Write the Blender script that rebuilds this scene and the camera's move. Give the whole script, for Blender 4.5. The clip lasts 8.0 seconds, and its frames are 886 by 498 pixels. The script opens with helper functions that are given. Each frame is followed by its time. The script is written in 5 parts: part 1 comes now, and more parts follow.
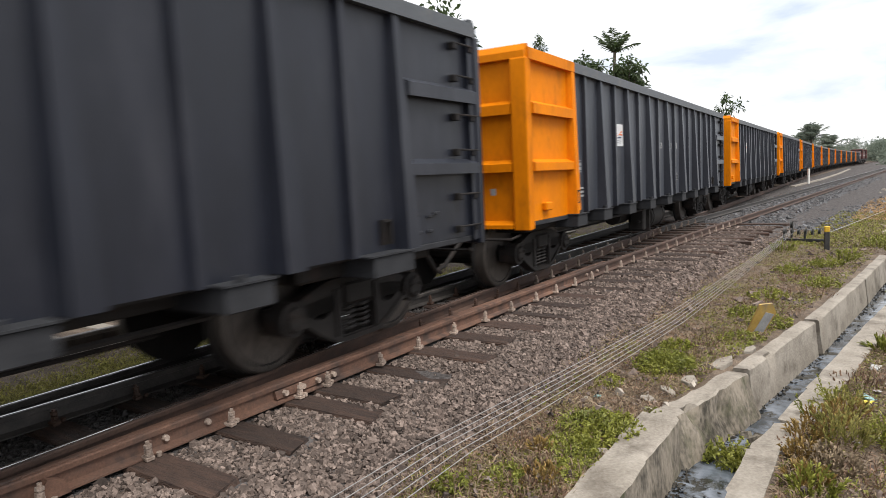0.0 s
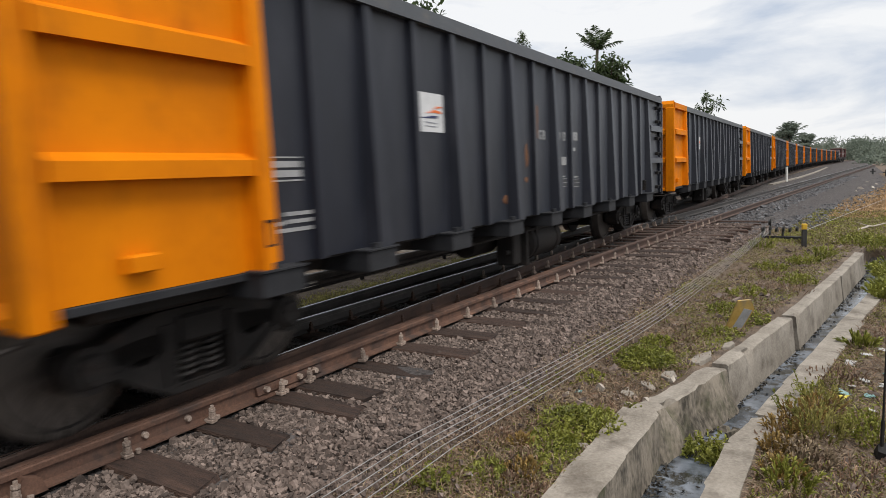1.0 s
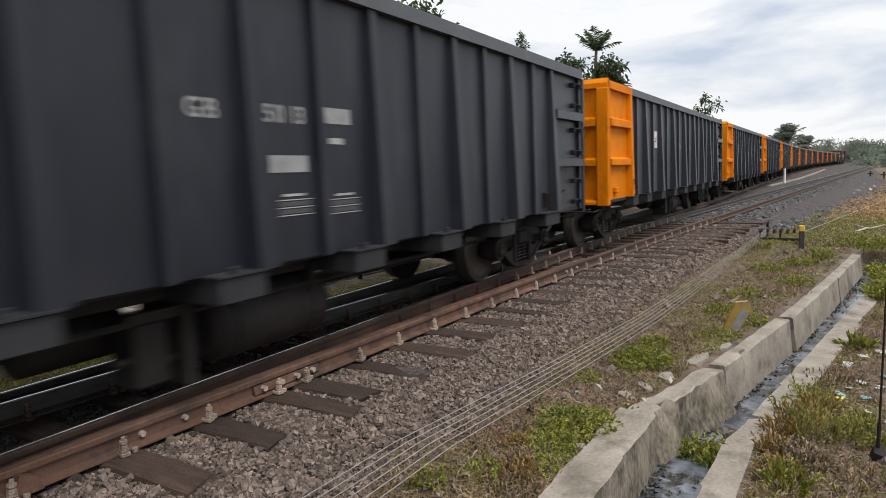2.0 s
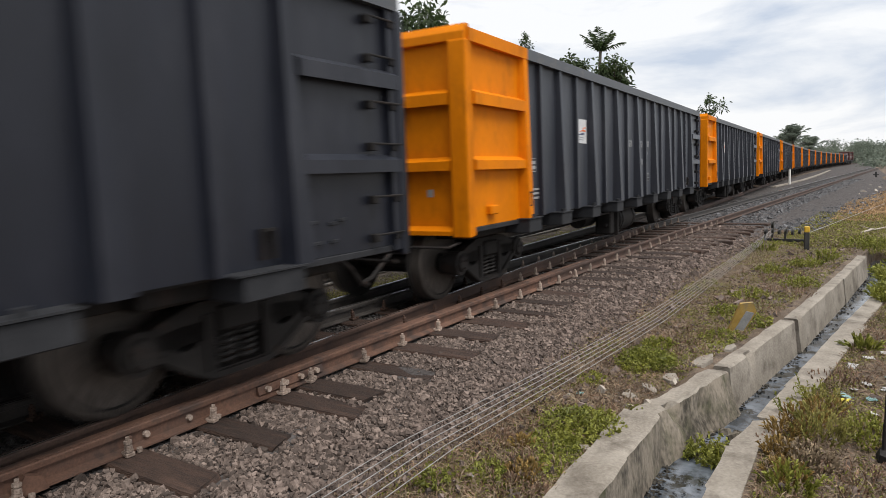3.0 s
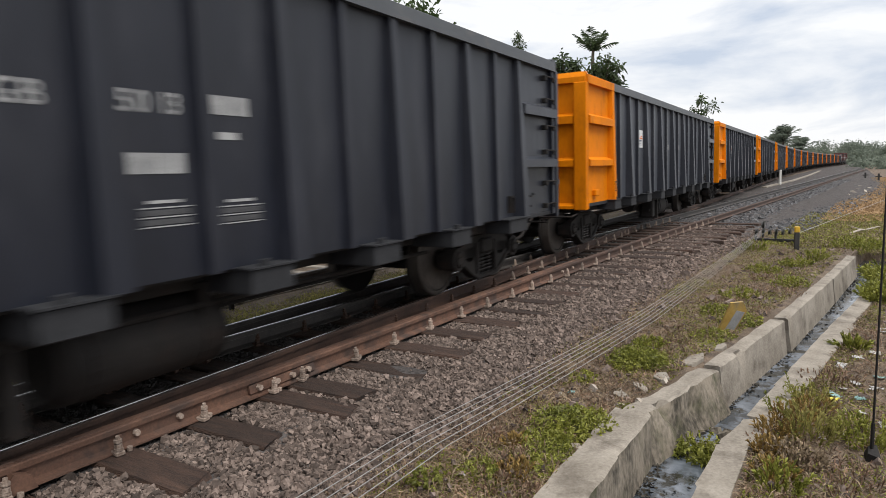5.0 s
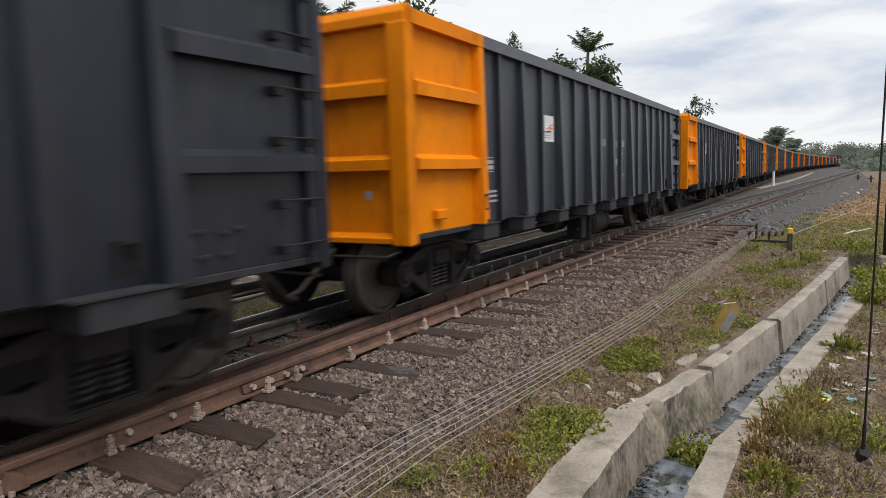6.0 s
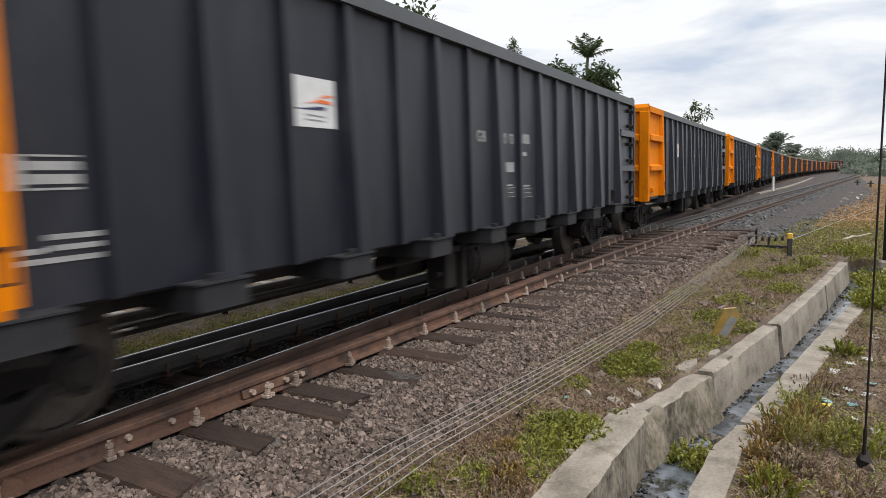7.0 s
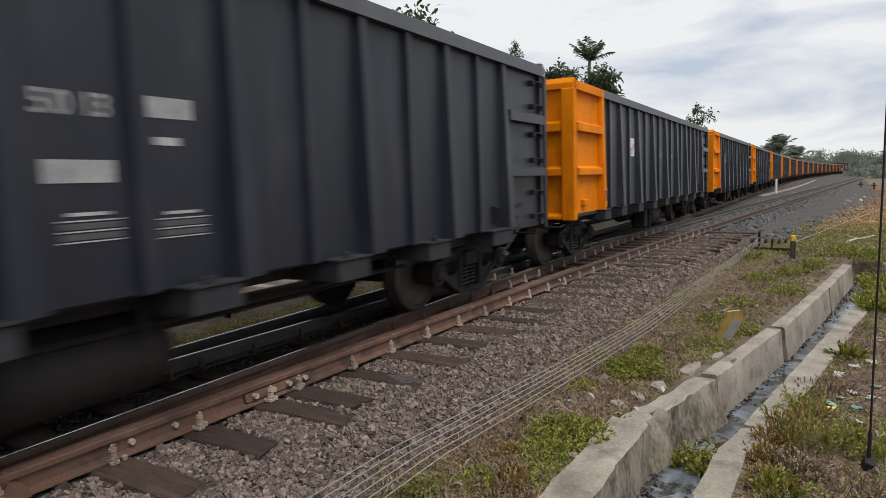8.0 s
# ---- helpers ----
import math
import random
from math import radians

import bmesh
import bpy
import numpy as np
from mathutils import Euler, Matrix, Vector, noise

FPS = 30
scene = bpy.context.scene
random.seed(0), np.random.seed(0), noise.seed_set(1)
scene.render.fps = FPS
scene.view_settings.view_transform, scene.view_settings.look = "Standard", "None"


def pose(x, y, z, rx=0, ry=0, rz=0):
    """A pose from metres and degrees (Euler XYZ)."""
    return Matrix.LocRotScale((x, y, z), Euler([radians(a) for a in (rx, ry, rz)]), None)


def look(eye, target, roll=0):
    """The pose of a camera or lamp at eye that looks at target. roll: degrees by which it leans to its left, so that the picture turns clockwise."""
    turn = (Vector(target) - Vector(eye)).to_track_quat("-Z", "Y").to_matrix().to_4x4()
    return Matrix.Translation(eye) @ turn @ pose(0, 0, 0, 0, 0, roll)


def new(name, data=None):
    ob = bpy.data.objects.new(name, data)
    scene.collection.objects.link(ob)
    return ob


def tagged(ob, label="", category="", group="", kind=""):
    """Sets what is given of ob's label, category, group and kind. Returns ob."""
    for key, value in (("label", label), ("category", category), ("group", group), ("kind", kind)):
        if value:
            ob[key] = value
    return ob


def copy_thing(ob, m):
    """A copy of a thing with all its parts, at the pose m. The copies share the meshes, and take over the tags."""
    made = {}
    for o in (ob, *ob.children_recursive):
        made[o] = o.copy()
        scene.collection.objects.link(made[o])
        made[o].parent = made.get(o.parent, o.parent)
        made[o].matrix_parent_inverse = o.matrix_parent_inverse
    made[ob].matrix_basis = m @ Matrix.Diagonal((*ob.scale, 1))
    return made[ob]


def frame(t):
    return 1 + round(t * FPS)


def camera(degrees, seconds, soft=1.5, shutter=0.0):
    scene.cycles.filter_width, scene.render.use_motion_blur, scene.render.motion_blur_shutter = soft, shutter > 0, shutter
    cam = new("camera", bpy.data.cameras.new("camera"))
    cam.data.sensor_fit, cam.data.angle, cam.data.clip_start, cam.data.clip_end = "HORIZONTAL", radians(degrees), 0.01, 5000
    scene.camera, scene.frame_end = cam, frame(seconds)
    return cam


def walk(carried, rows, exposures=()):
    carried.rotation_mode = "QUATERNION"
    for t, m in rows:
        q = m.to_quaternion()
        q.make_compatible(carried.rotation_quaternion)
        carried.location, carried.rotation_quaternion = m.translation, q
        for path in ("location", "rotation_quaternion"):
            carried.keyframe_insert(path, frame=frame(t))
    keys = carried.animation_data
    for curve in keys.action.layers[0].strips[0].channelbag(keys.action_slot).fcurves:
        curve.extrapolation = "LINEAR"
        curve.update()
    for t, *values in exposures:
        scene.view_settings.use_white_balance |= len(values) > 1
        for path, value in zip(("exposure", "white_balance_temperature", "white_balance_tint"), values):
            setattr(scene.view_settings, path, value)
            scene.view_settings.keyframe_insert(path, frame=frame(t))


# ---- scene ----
# Camera: hand-held at the edge of the line, turning a little, standing still.
cam = camera(67.85, 8.0, soft=0.75, shutter=0.3)
EYE = (-2.073, -3.606, 1.409)


def aim(yaw, pitch, roll):
    a, b = radians(yaw), radians(pitch)
    ahead = Vector((math.cos(b) * math.cos(a), math.cos(b) * math.sin(a), math.sin(b)))
    return look(EYE, Vector(EYE) + ahead * 10, roll)


walk(cam, [
    (0.0, aim(33.90, -6.16, -2.69)), (0.5, aim(32.89, -6.27, -2.63)), (1.0, aim(32.40, -6.57, -2.35)),
    (1.5, aim(32.14, -6.62, -2.11)), (2.2, aim(32.30, -6.56, -2.02)), (3.0, aim(32.57, -6.50, -2.04)),
    (3.5, aim(32.38, -6.39, -2.14)), (4.0, aim(32.11, -6.52, -2.11)), (4.5, aim(32.12, -6.60, -1.93)),
    (5.2, aim(31.78, -6.64, -1.70)), (6.0, aim(31.42, -6.65, -1.49)), (6.5, aim(31.43, -6.58, -1.51)),
    (7.0, aim(31.40, -6.21, -1.49)), (7.5, aim(31.42, -6.09, -1.61)), (8.0, aim(31.62, -5.91, -1.67)),
], exposures=[(0.0, 0.47), (0.5, 0.25), (1.0, 0.03), (1.5, 0.08), (3.0, 0.12), (3.5, -0.03), (4.0, 0.12), (4.5, 0.15), (6.0, 0.06), (6.5, -0.02), (7.0, 0.14), (7.5, 0.06), (8.0, -0.06)])

# Overcast daylight: Nishita sky veiled by cloud, one wide weak sun.
SUN_EL, SUN_AZ = radians(62), radians(197)
world = bpy.data.worlds.new("overcast_sky")
scene.world = world
world.use_nodes = True
wn, wl = world.node_tree.nodes, world.node_tree.links
wn.clear()
w_out = wn.new("ShaderNodeOutputWorld")
w_bg = wn.new("ShaderNodeBackground")
w_sky = wn.new("ShaderNodeTexSky")
w_sky.sky_type, w_sky.sun_disc = "NISHITA", False
w_sky.sun_elevation, w_sky.sun_rotation = SUN_EL, SUN_AZ
w_sky.dust_density, w_sky.air_density = 3.0, 1.2
w_geo = wn.new("ShaderNodeTexCoord")
w_map = wn.new("ShaderNodeMapping")
w_map.inputs["Scale"].default_value = (1.6, 1.6, 7.0)
w_n1 = wn.new("ShaderNodeTexNoise")
w_n1.inputs["Scale"].default_value, w_n1.inputs["Detail"].default_value = 1.7, 7.0
w_n1.inputs["Roughness"].default_value = 0.55
w_n1.inputs["Distortion"].default_value = 0.35
w_ramp = wn.new("ShaderNodeValToRGB")
w_ramp.color_ramp.elements[0].position, w_ramp.color_ramp.elements[0].color = 0.33, (7.8, 8.8, 10.5, 1)
w_ramp.color_ramp.elements[1].position, w_ramp.color_ramp.elements[1].color = 0.52, (13.2, 13.3, 13.5, 1)
w_mix = wn.new("ShaderNodeMixRGB")
w_mix.inputs[0].default_value = 0.88
wl.new(w_geo.outputs["Generated"], w_map.inputs["Vector"])
wl.new(w_map.outputs["Vector"], w_n1.inputs["Vector"])
wl.new(w_n1.outputs["Fac"], w_ramp.inputs["Fac"])
wl.new(w_sky.outputs["Color"], w_mix.inputs[1])
wl.new(w_ramp.outputs["Color"], w_mix.inputs[2])
wl.new(w_mix.outputs["Color"], w_bg.inputs["Color"])
w_bg.inputs["Strength"].default_value = 0.075
wl.new(w_bg.outputs["Background"], w_out.inputs["Surface"])

sun = new("sun", bpy.data.lights.new("sun", "SUN"))
sun.data.energy, sun.data.angle, sun.data.color = 2.95, radians(35), (1.0, 0.96, 0.9)
sun.matrix_world = look((math.sin(SUN_AZ) * 50, math.cos(SUN_AZ) * 50, math.tan(SUN_EL) * 50), (0, 0, 0))


# ---- materials ----
def material(name, dark, light, rough=0.7, metal=0.0, scale=8.0, fine=60.0, bump=0.3, bump_size=0.004, lo=0.35, hi=0.65,
             third=None, third_at=(0.6, 0.7), random_value=0.0, third_scale=3.0, island=0.0, stretch=(1, 1, 1), spec=0.5, thin=0.0, grazing_sheen=0.0):
    m = bpy.data.materials.new(name)
    m.use_nodes = True
    n, l = m.node_tree.nodes, m.node_tree.links
    b = n["Principled BSDF"]
    b.inputs["Metallic"].default_value = metal
    b.inputs["Specular IOR Level"].default_value = spec
    # Bluish sheen lifts paint seen at grazing angles, standing in for distance haze
    if grazing_sheen:
        b.inputs["Sheen Weight"].default_value, b.inputs["Sheen Roughness"].default_value = grazing_sheen, 0.35
        b.inputs["Sheen Tint"].default_value = (0.80, 0.88, 1.0, 1)
    tc = n.new("ShaderNodeTexCoord")
    mp = n.new("ShaderNodeMapping")
    mp.inputs["Scale"].default_value = stretch
    l.new(tc.outputs["Object"], mp.inputs["Vector"])
    a = n.new("ShaderNodeTexNoise")
    a.inputs["Scale"].default_value, a.inputs["Detail"].default_value, a.inputs["Roughness"].default_value = scale, 6, 0.6
    f = n.new("ShaderNodeTexNoise")
    f.inputs["Scale"].default_value, f.inputs["Detail"].default_value = fine, 4
    l.new(mp.outputs["Vector"], a.inputs["Vector"])
    l.new(mp.outputs["Vector"], f.inputs["Vector"])
    r = n.new("ShaderNodeValToRGB")
    r.color_ramp.elements[0].position, r.color_ramp.elements[0].color = lo, (*dark, 1)
    r.color_ramp.elements[1].position, r.color_ramp.elements[1].color = hi, (*light, 1)
    mixv = n.new("ShaderNodeMath")
    mixv.operation = "MULTIPLY_ADD"
    mixv.inputs[1].default_value = 0.35
    l.new(f.outputs["Fac"], mixv.inputs[0])
    half = n.new("ShaderNodeMath")
    half.operation = "MULTIPLY"
    half.inputs[1].default_value = 0.65
    l.new(a.outputs["Fac"], half.inputs[0])
    l.new(half.outputs[0], mixv.inputs[2])
    l.new(mixv.outputs[0], r.inputs["Fac"])
    colour = r.outputs["Color"]
    if third:
        t = n.new("ShaderNodeTexNoise")
        t.inputs["Scale"].default_value, t.inputs["Detail"].default_value = third_scale, 8
        t.inputs["Roughness"].default_value = 0.65
        l.new(mp.outputs["Vector"], t.inputs["Vector"])
        tr = n.new("ShaderNodeMapRange")
        tr.inputs["From Min"].default_value, tr.inputs["From Max"].default_value = third_at
        l.new(t.outputs["Fac"], tr.inputs["Value"])
        mx = n.new("ShaderNodeMixRGB")
        mx.inputs[2].default_value = (*third, 1)
        l.new(tr.outputs["Result"], mx.inputs[0])
        l.new(colour, mx.inputs[1])
        colour = mx.outputs["Color"]
    if random_value or island:
        hs = n.new("ShaderNodeHueSaturation")
        mr = n.new("ShaderNodeMapRange")
        s = random_value or island
        mr.inputs["To Min"].default_value, mr.inputs["To Max"].default_value = 1 - s, 1 + s
        if random_value:
            oi = n.new("ShaderNodeObjectInfo")
            l.new(oi.outputs["Random"], mr.inputs["Value"])
        else:
            ge = n.new("ShaderNodeNewGeometry")
            l.new(ge.outputs["Random Per Island"], mr.inputs["Value"])
        l.new(mr.outputs["Result"], hs.inputs["Value"])
        l.new(colour, hs.inputs["Color"])
        colour = hs.outputs["Color"]
    l.new(colour, b.inputs["Base Color"])
    rr = n.new("ShaderNodeMapRange")
    rr.inputs["To Min"].default_value, rr.inputs["To Max"].default_value = max(0.03, rough - 0.12), min(1, rough + 0.12)
    l.new(a.outputs["Fac"], rr.inputs["Value"])
    l.new(rr.outputs["Result"], b.inputs["Roughness"])
    if bump:
        bp = n.new("ShaderNodeBump")
        bp.inputs["Strength"].default_value, bp.inputs["Distance"].default_value = bump, bump_size
        l.new(f.outputs["Fac"], bp.inputs["Height"])
        l.new(bp.outputs["Normal"], b.inputs["Normal"])
    if thin:
        # leaves let light through
        tl = n.new("ShaderNodeBsdfTranslucent")
        ms = n.new("ShaderNodeMixShader")
        ms.inputs[0].default_value = thin
        l.new(colour, tl.inputs["Color"])
        l.new(b.outputs["BSDF"], ms.inputs[1])
        l.new(tl.outputs["BSDF"], ms.inputs[2])
        l.new(ms.outputs["Shader"], n["Material Output"].inputs["Surface"])
    return m


M_BLACK = material("wagon_black_paint", (0.0056, 0.0068, 0.0122), (0.0100, 0.0120, 0.0210), 0.44, 0, 1.6, 7, 0.35, 0.010, spec=0.42, grazing_sheen=0.18,
                   third=(0.026, 0.027, 0.036), third_at=(0.50, 0.78), third_scale=2.4, stretch=(1, 1, 0.35))
M_CAP = material("wagon_rim_paint", (0.050, 0.055, 0.063), (0.080, 0.087, 0.097), 0.5, 0, 3.0, 40, 0.2, 0.003,
                 third=(0.12, 0.11, 0.10), third_at=(0.55, 0.75), third_scale=5)
M_YELLOW = material("wagon_orange_paint", (0.565, 0.157, 0.001), (0.72, 0.214, 0.0012), 0.6, 0, 1.5, 30, 0.12, 0.003, spec=0.10,
                    third=(0.24, 0.070, 0.006), third_at=(0.54, 0.86), third_scale=3.2, stretch=(1, 1, 0.4))
M_UNDER = material("grimy_steel", (0.007, 0.0062, 0.006), (0.021, 0.018, 0.017), 0.75, 0, 5, 50, 0.4, 0.004, spec=0.3,
                   third=(0.042, 0.026, 0.020), third_at=(0.55, 0.8), third_scale=4)
M_SILL = material("dusty_sill_steel", (0.014, 0.015, 0.018), (0.030, 0.031, 0.035), 0.7, 0, 5, 50, 0.3, 0.003, spec=0.3)
M_LOGO_G = material("grey_mark", (0.20, 0.21, 0.24), (0.28, 0.29, 0.32), 0.6, 0, 9, 60, 0)
M_TREAD = material("worn_wheel_steel", (0.06, 0.052, 0.047), (0.12, 0.105, 0.095), 0.5, 0.6, 12, 80, 0.2, 0.002)
M_WHITE = material("white_marking_paint", (0.20, 0.205, 0.21), (0.36, 0.365, 0.37), 0.6, 0, 9, 60, 0.1, 0.002, lo=0.3, hi=0.6)
M_DIM = material("dim_grey_marking", (0.035, 0.036, 0.040), (0.075, 0.077, 0.082), 0.6, 0, 30, 90, 0.1, 0.002)
M_LOGO_O = material("orange_mark", (0.65, 0.14, 0.03), (0.75, 0.18, 0.04), 0.6, 0, 9, 60, 0)
M_LOGO_N = material("navy_mark", (0.02, 0.03, 0.09), (0.03, 0.04, 0.12), 0.6, 0, 9, 60, 0)
M_RUST = material("rail_rust", (0.076, 0.038, 0.026), (0.175, 0.092, 0.060), 0.8, 0, 7, 70, 0.5, 0.003,
                  third=(0.055, 0.034, 0.027), third_at=(0.47, 0.64), third_scale=3.4)
M_DARKRAIL = material("greasy_rail", (0.032, 0.029, 0.028), (0.080, 0.070, 0.064), 0.6, 0.1, 6, 60, 0.4, 0.003)
M_EMBLEM = material("white_enamel_plate", (0.50, 0.51, 0.52), (0.66, 0.67, 0.68), 0.5, 0, 9, 60, 0.1, 0.002)
M_RUSTPAINT = material("rust_stain_paint", (0.085, 0.034, 0.015), (0.180, 0.078, 0.034), 0.7, 0, 9, 40, 0.2, 0.002)
M_OILRUST = material("oily_rail_rust", (0.035, 0.020, 0.015), (0.095, 0.052, 0.036), 0.7, 0, 5, 70, 0.5, 0.003)
M_SHINE = material("polished_rail_top", (0.45, 0.45, 0.45), (0.62, 0.62, 0.62), 0.22, 1.0, 20, 90, 0.05, 0.001)
M_BOLT = material("weathered_bolt", (0.19, 0.130, 0.098), (0.43, 0.350, 0.295), 0.75, 0, 30, 120, 0.4, 0.002, random_value=0.3)
M_TIE = material("weathered_sleeper_wood", (0.022, 0.013, 0.010), (0.080, 0.046, 0.033), 0.9, 0, 3, 30, 1.0, 0.016,
                 third=(0.110, 0.062, 0.042), third_at=(0.55, 0.8), random_value=0.3, stretch=(9, 1, 6))
M_STONE = material("ballast_stone", (0.069, 0.051, 0.043), (0.197, 0.153, 0.131), 0.88, 0, 12, 60, 0.5, 0.004, island=0.6, spec=0.3)
M_GRAVEL = material("grey_gravel", (0.066, 0.066, 0.070), (0.155, 0.153, 0.158), 0.9, 0, 6, 40, 0.5, 0.004, island=0.45, spec=0.2)
M_PALE = material("pale_broken_stone", (0.26, 0.225, 0.185), (0.46, 0.41, 0.35), 0.9, 0, 9, 60, 0.5, 0.004)
M_OILSTONE = material("oil_black_ballast", (0.020, 0.018, 0.017), (0.062, 0.055, 0.052), 0.7, 0, 12, 60, 0.5, 0.004, island=0.4)
M_BALLAST = material("ballast_bed", (0.030, 0.026, 0.025), (0.135, 0.122, 0.118), 0.95, 0, 14, 30, 1.0, 0.04, lo=0.40, hi=0.60, spec=0.15,
                     third=(0.080, 0.072, 0.070), third_at=(0.5, 0.7), third_scale=0.6)
M_SOIL = material("dry_soil", (0.060, 0.042, 0.030), (0.200, 0.148, 0.106), 0.95, 0, 5.0, 70, 0.9, 0.02, lo=0.40, hi=0.60,
                  third=(0.095, 0.066, 0.042), third_at=(0.48, 0.62), third_scale=1.6)
M_CONC = material("weathered_concrete", (0.180, 0.155, 0.125), (0.330, 0.295, 0.250), 0.9, 0, 3.2, 45, 0.6, 0.010,
                  third=(0.085, 0.068, 0.052), third_at=(0.52, 0.72), third_scale=2.9)
# Pale blue patches put sky reflection into the colour; dark ones are scum
M_WATER = material("sky_toned_gutter_water", (0.040, 0.048, 0.058), (0.190, 0.215, 0.255), 0.06, 0, 2.4, 9, 0.4, 0.015, lo=0.42, hi=0.60, spec=0.9,
                   third=(0.022, 0.022, 0.018), third_at=(0.52, 0.60), third_scale=4.0)
M_LEAF = material("weed_leaf", (0.115, 0.132, 0.018), (0.305, 0.305, 0.058), 0.6, 0, 3, 25, 0.1, 0.002, island=0.45, thin=0.3)
M_DEAD = material("dead_weed_stem", (0.105, 0.062, 0.040), (0.300, 0.190, 0.125), 0.8, 0, 3, 20, 0.1, 0.002, island=0.45)
M_FOX = material("orange_brown_weed", (0.190, 0.115, 0.030), (0.350, 0.240, 0.080), 0.7, 0, 3, 20, 0.1, 0.002, island=0.45, thin=0.3)
M_DRY = material("dry_grass_blade", (0.120, 0.084, 0.050), (0.300, 0.230, 0.150), 0.8, 0, 3, 20, 0.1, 0.002, island=0.4)
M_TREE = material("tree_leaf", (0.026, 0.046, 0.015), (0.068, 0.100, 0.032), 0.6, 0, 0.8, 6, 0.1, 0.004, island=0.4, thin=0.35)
# Distance haze is put into this colour: far leaves paler and greyer
M_HAZE_LEAF = material("haze_pale_foliage", (0.130, 0.160, 0.125), (0.220, 0.250, 0.195), 0.85, 0, 0.25, 2, 0.1, 0.01, island=0.2, thin=0.5)
M_VERGE = material("yellowing_grass", (0.17, 0.165, 0.040), (0.40, 0.36, 0.12), 0.7, 0, 3, 25, 0.1, 0.002, island=0.45, thin=0.45)
M_STRAW = material("flat_straw", (0.300, 0.185, 0.085), (0.410, 0.270, 0.140), 0.85, 0, 0.4, 3, 0.1, 0.002, island=0.10)
M_BOARD = material("faded_yellow_board", (0.30, 0.185, 0.035), (0.46, 0.31, 0.085), 0.7, 0, 9, 50, 0.2, 0.003, third=(0.20, 0.17, 0.12), third_at=(0.5, 0.7), third_scale=7)
M_SCUM = material("rotten_leaf_scum", (0.012, 0.011, 0.009), (0.05, 0.042, 0.03), 0.8, 0, 9, 60, 0.3, 0.003, island=0.4)
M_BARK = material("tree_bark", (0.05, 0.04, 0.03), (0.14, 0.11, 0.085), 0.9, 0, 4, 30, 0.8, 0.01)
M_YPOST = material("yellow_post_paint", (0.55, 0.33, 0.02), (0.72, 0.45, 0.04), 0.6, 0, 8, 60, 0.3, 0.003,
                   third=(0.30, 0.15, 0.03), third_at=(0.5, 0.7))
M_BLACKP = material("black_post_paint", (0.012, 0.012, 0.012), (0.04, 0.038, 0.035), 0.6, 0, 8, 60, 0.3, 0.003)
M_WPOST = material("white_post_paint", (0.52, 0.51, 0.48), (0.76, 0.75, 0.72), 0.7, 0, 6, 60, 0.2, 0.003)
M_WIRE = material("galvanised_wire", (0.20, 0.20, 0.20), (0.36, 0.35, 0.34), 0.6, 0.2, 20, 90, 0.1, 0.001)
M_RED = material("locomotive_red_paint", (0.050, 0.014, 0.012), (0.090, 0.020, 0.016), 0.6, 0, 2, 20, 0.1, 0.003)
M_GLASSY = material("dark_cab_glass", (0.012, 0.014, 0.016), (0.02, 0.022, 0.025), 0.1, 0, 3, 20, 0)
M_PLASTIC_W = material("white_litter", (0.30, 0.295, 0.28), (0.52, 0.51, 0.49), 0.5, 0, 14, 60, 0.3, 0.004, random_value=0.2)
M_PLASTIC_Y = material("yellow_litter", (0.62, 0.50, 0.05), (0.75, 0.64, 0.12), 0.5, 0, 14, 60, 0.3, 0.004)
M_PLASTIC_B = material("teal_litter", (0.12, 0.25, 0.24), (0.28, 0.40, 0.38), 0.5, 0, 14, 60, 0.3, 0.004)
M_LOGO_P = material("faded_white_paint", (0.20, 0.205, 0.21), (0.36, 0.365, 0.37), 0.6, 0, 9, 60, 0.1, 0.002)
M_SPRING = material("dusty_spring_steel", (0.018, 0.016, 0.015), (0.045, 0.040, 0.038), 0.7, 0, 9, 60, 0.2, 0.002)
# Wheel plate darker than the other steel: recess shade put into its colour
M_PLATE = material("shade_dark_wheel_plate", (0.006, 0.0055, 0.005), (0.013, 0.012, 0.011), 0.7, 0, 9, 60, 0.2, 0.002, spec=0.2)
M_DAMP = material("damp_stained_concrete", (0.040, 0.034, 0.025), (0.235, 0.200, 0.158), 0.9, 0, 2.6, 30, 0.8, 0.012, lo=0.40, hi=0.58, third=(0.055, 0.058, 0.026), third_at=(0.52, 0.70), third_scale=3.4, stretch=(1, 1, 0.6))
M_LAMP = bpy.data.materials.new("headlamp_glow")
M_LAMP.use_nodes = True
M_LAMP.node_tree.nodes["Principled BSDF"].inputs["Emission Color"].default_value = (1.0, 0.93, 0.8, 1)
M_LAMP.node_tree.nodes["Principled BSDF"].inputs["Emission Strength"].default_value = 6.0


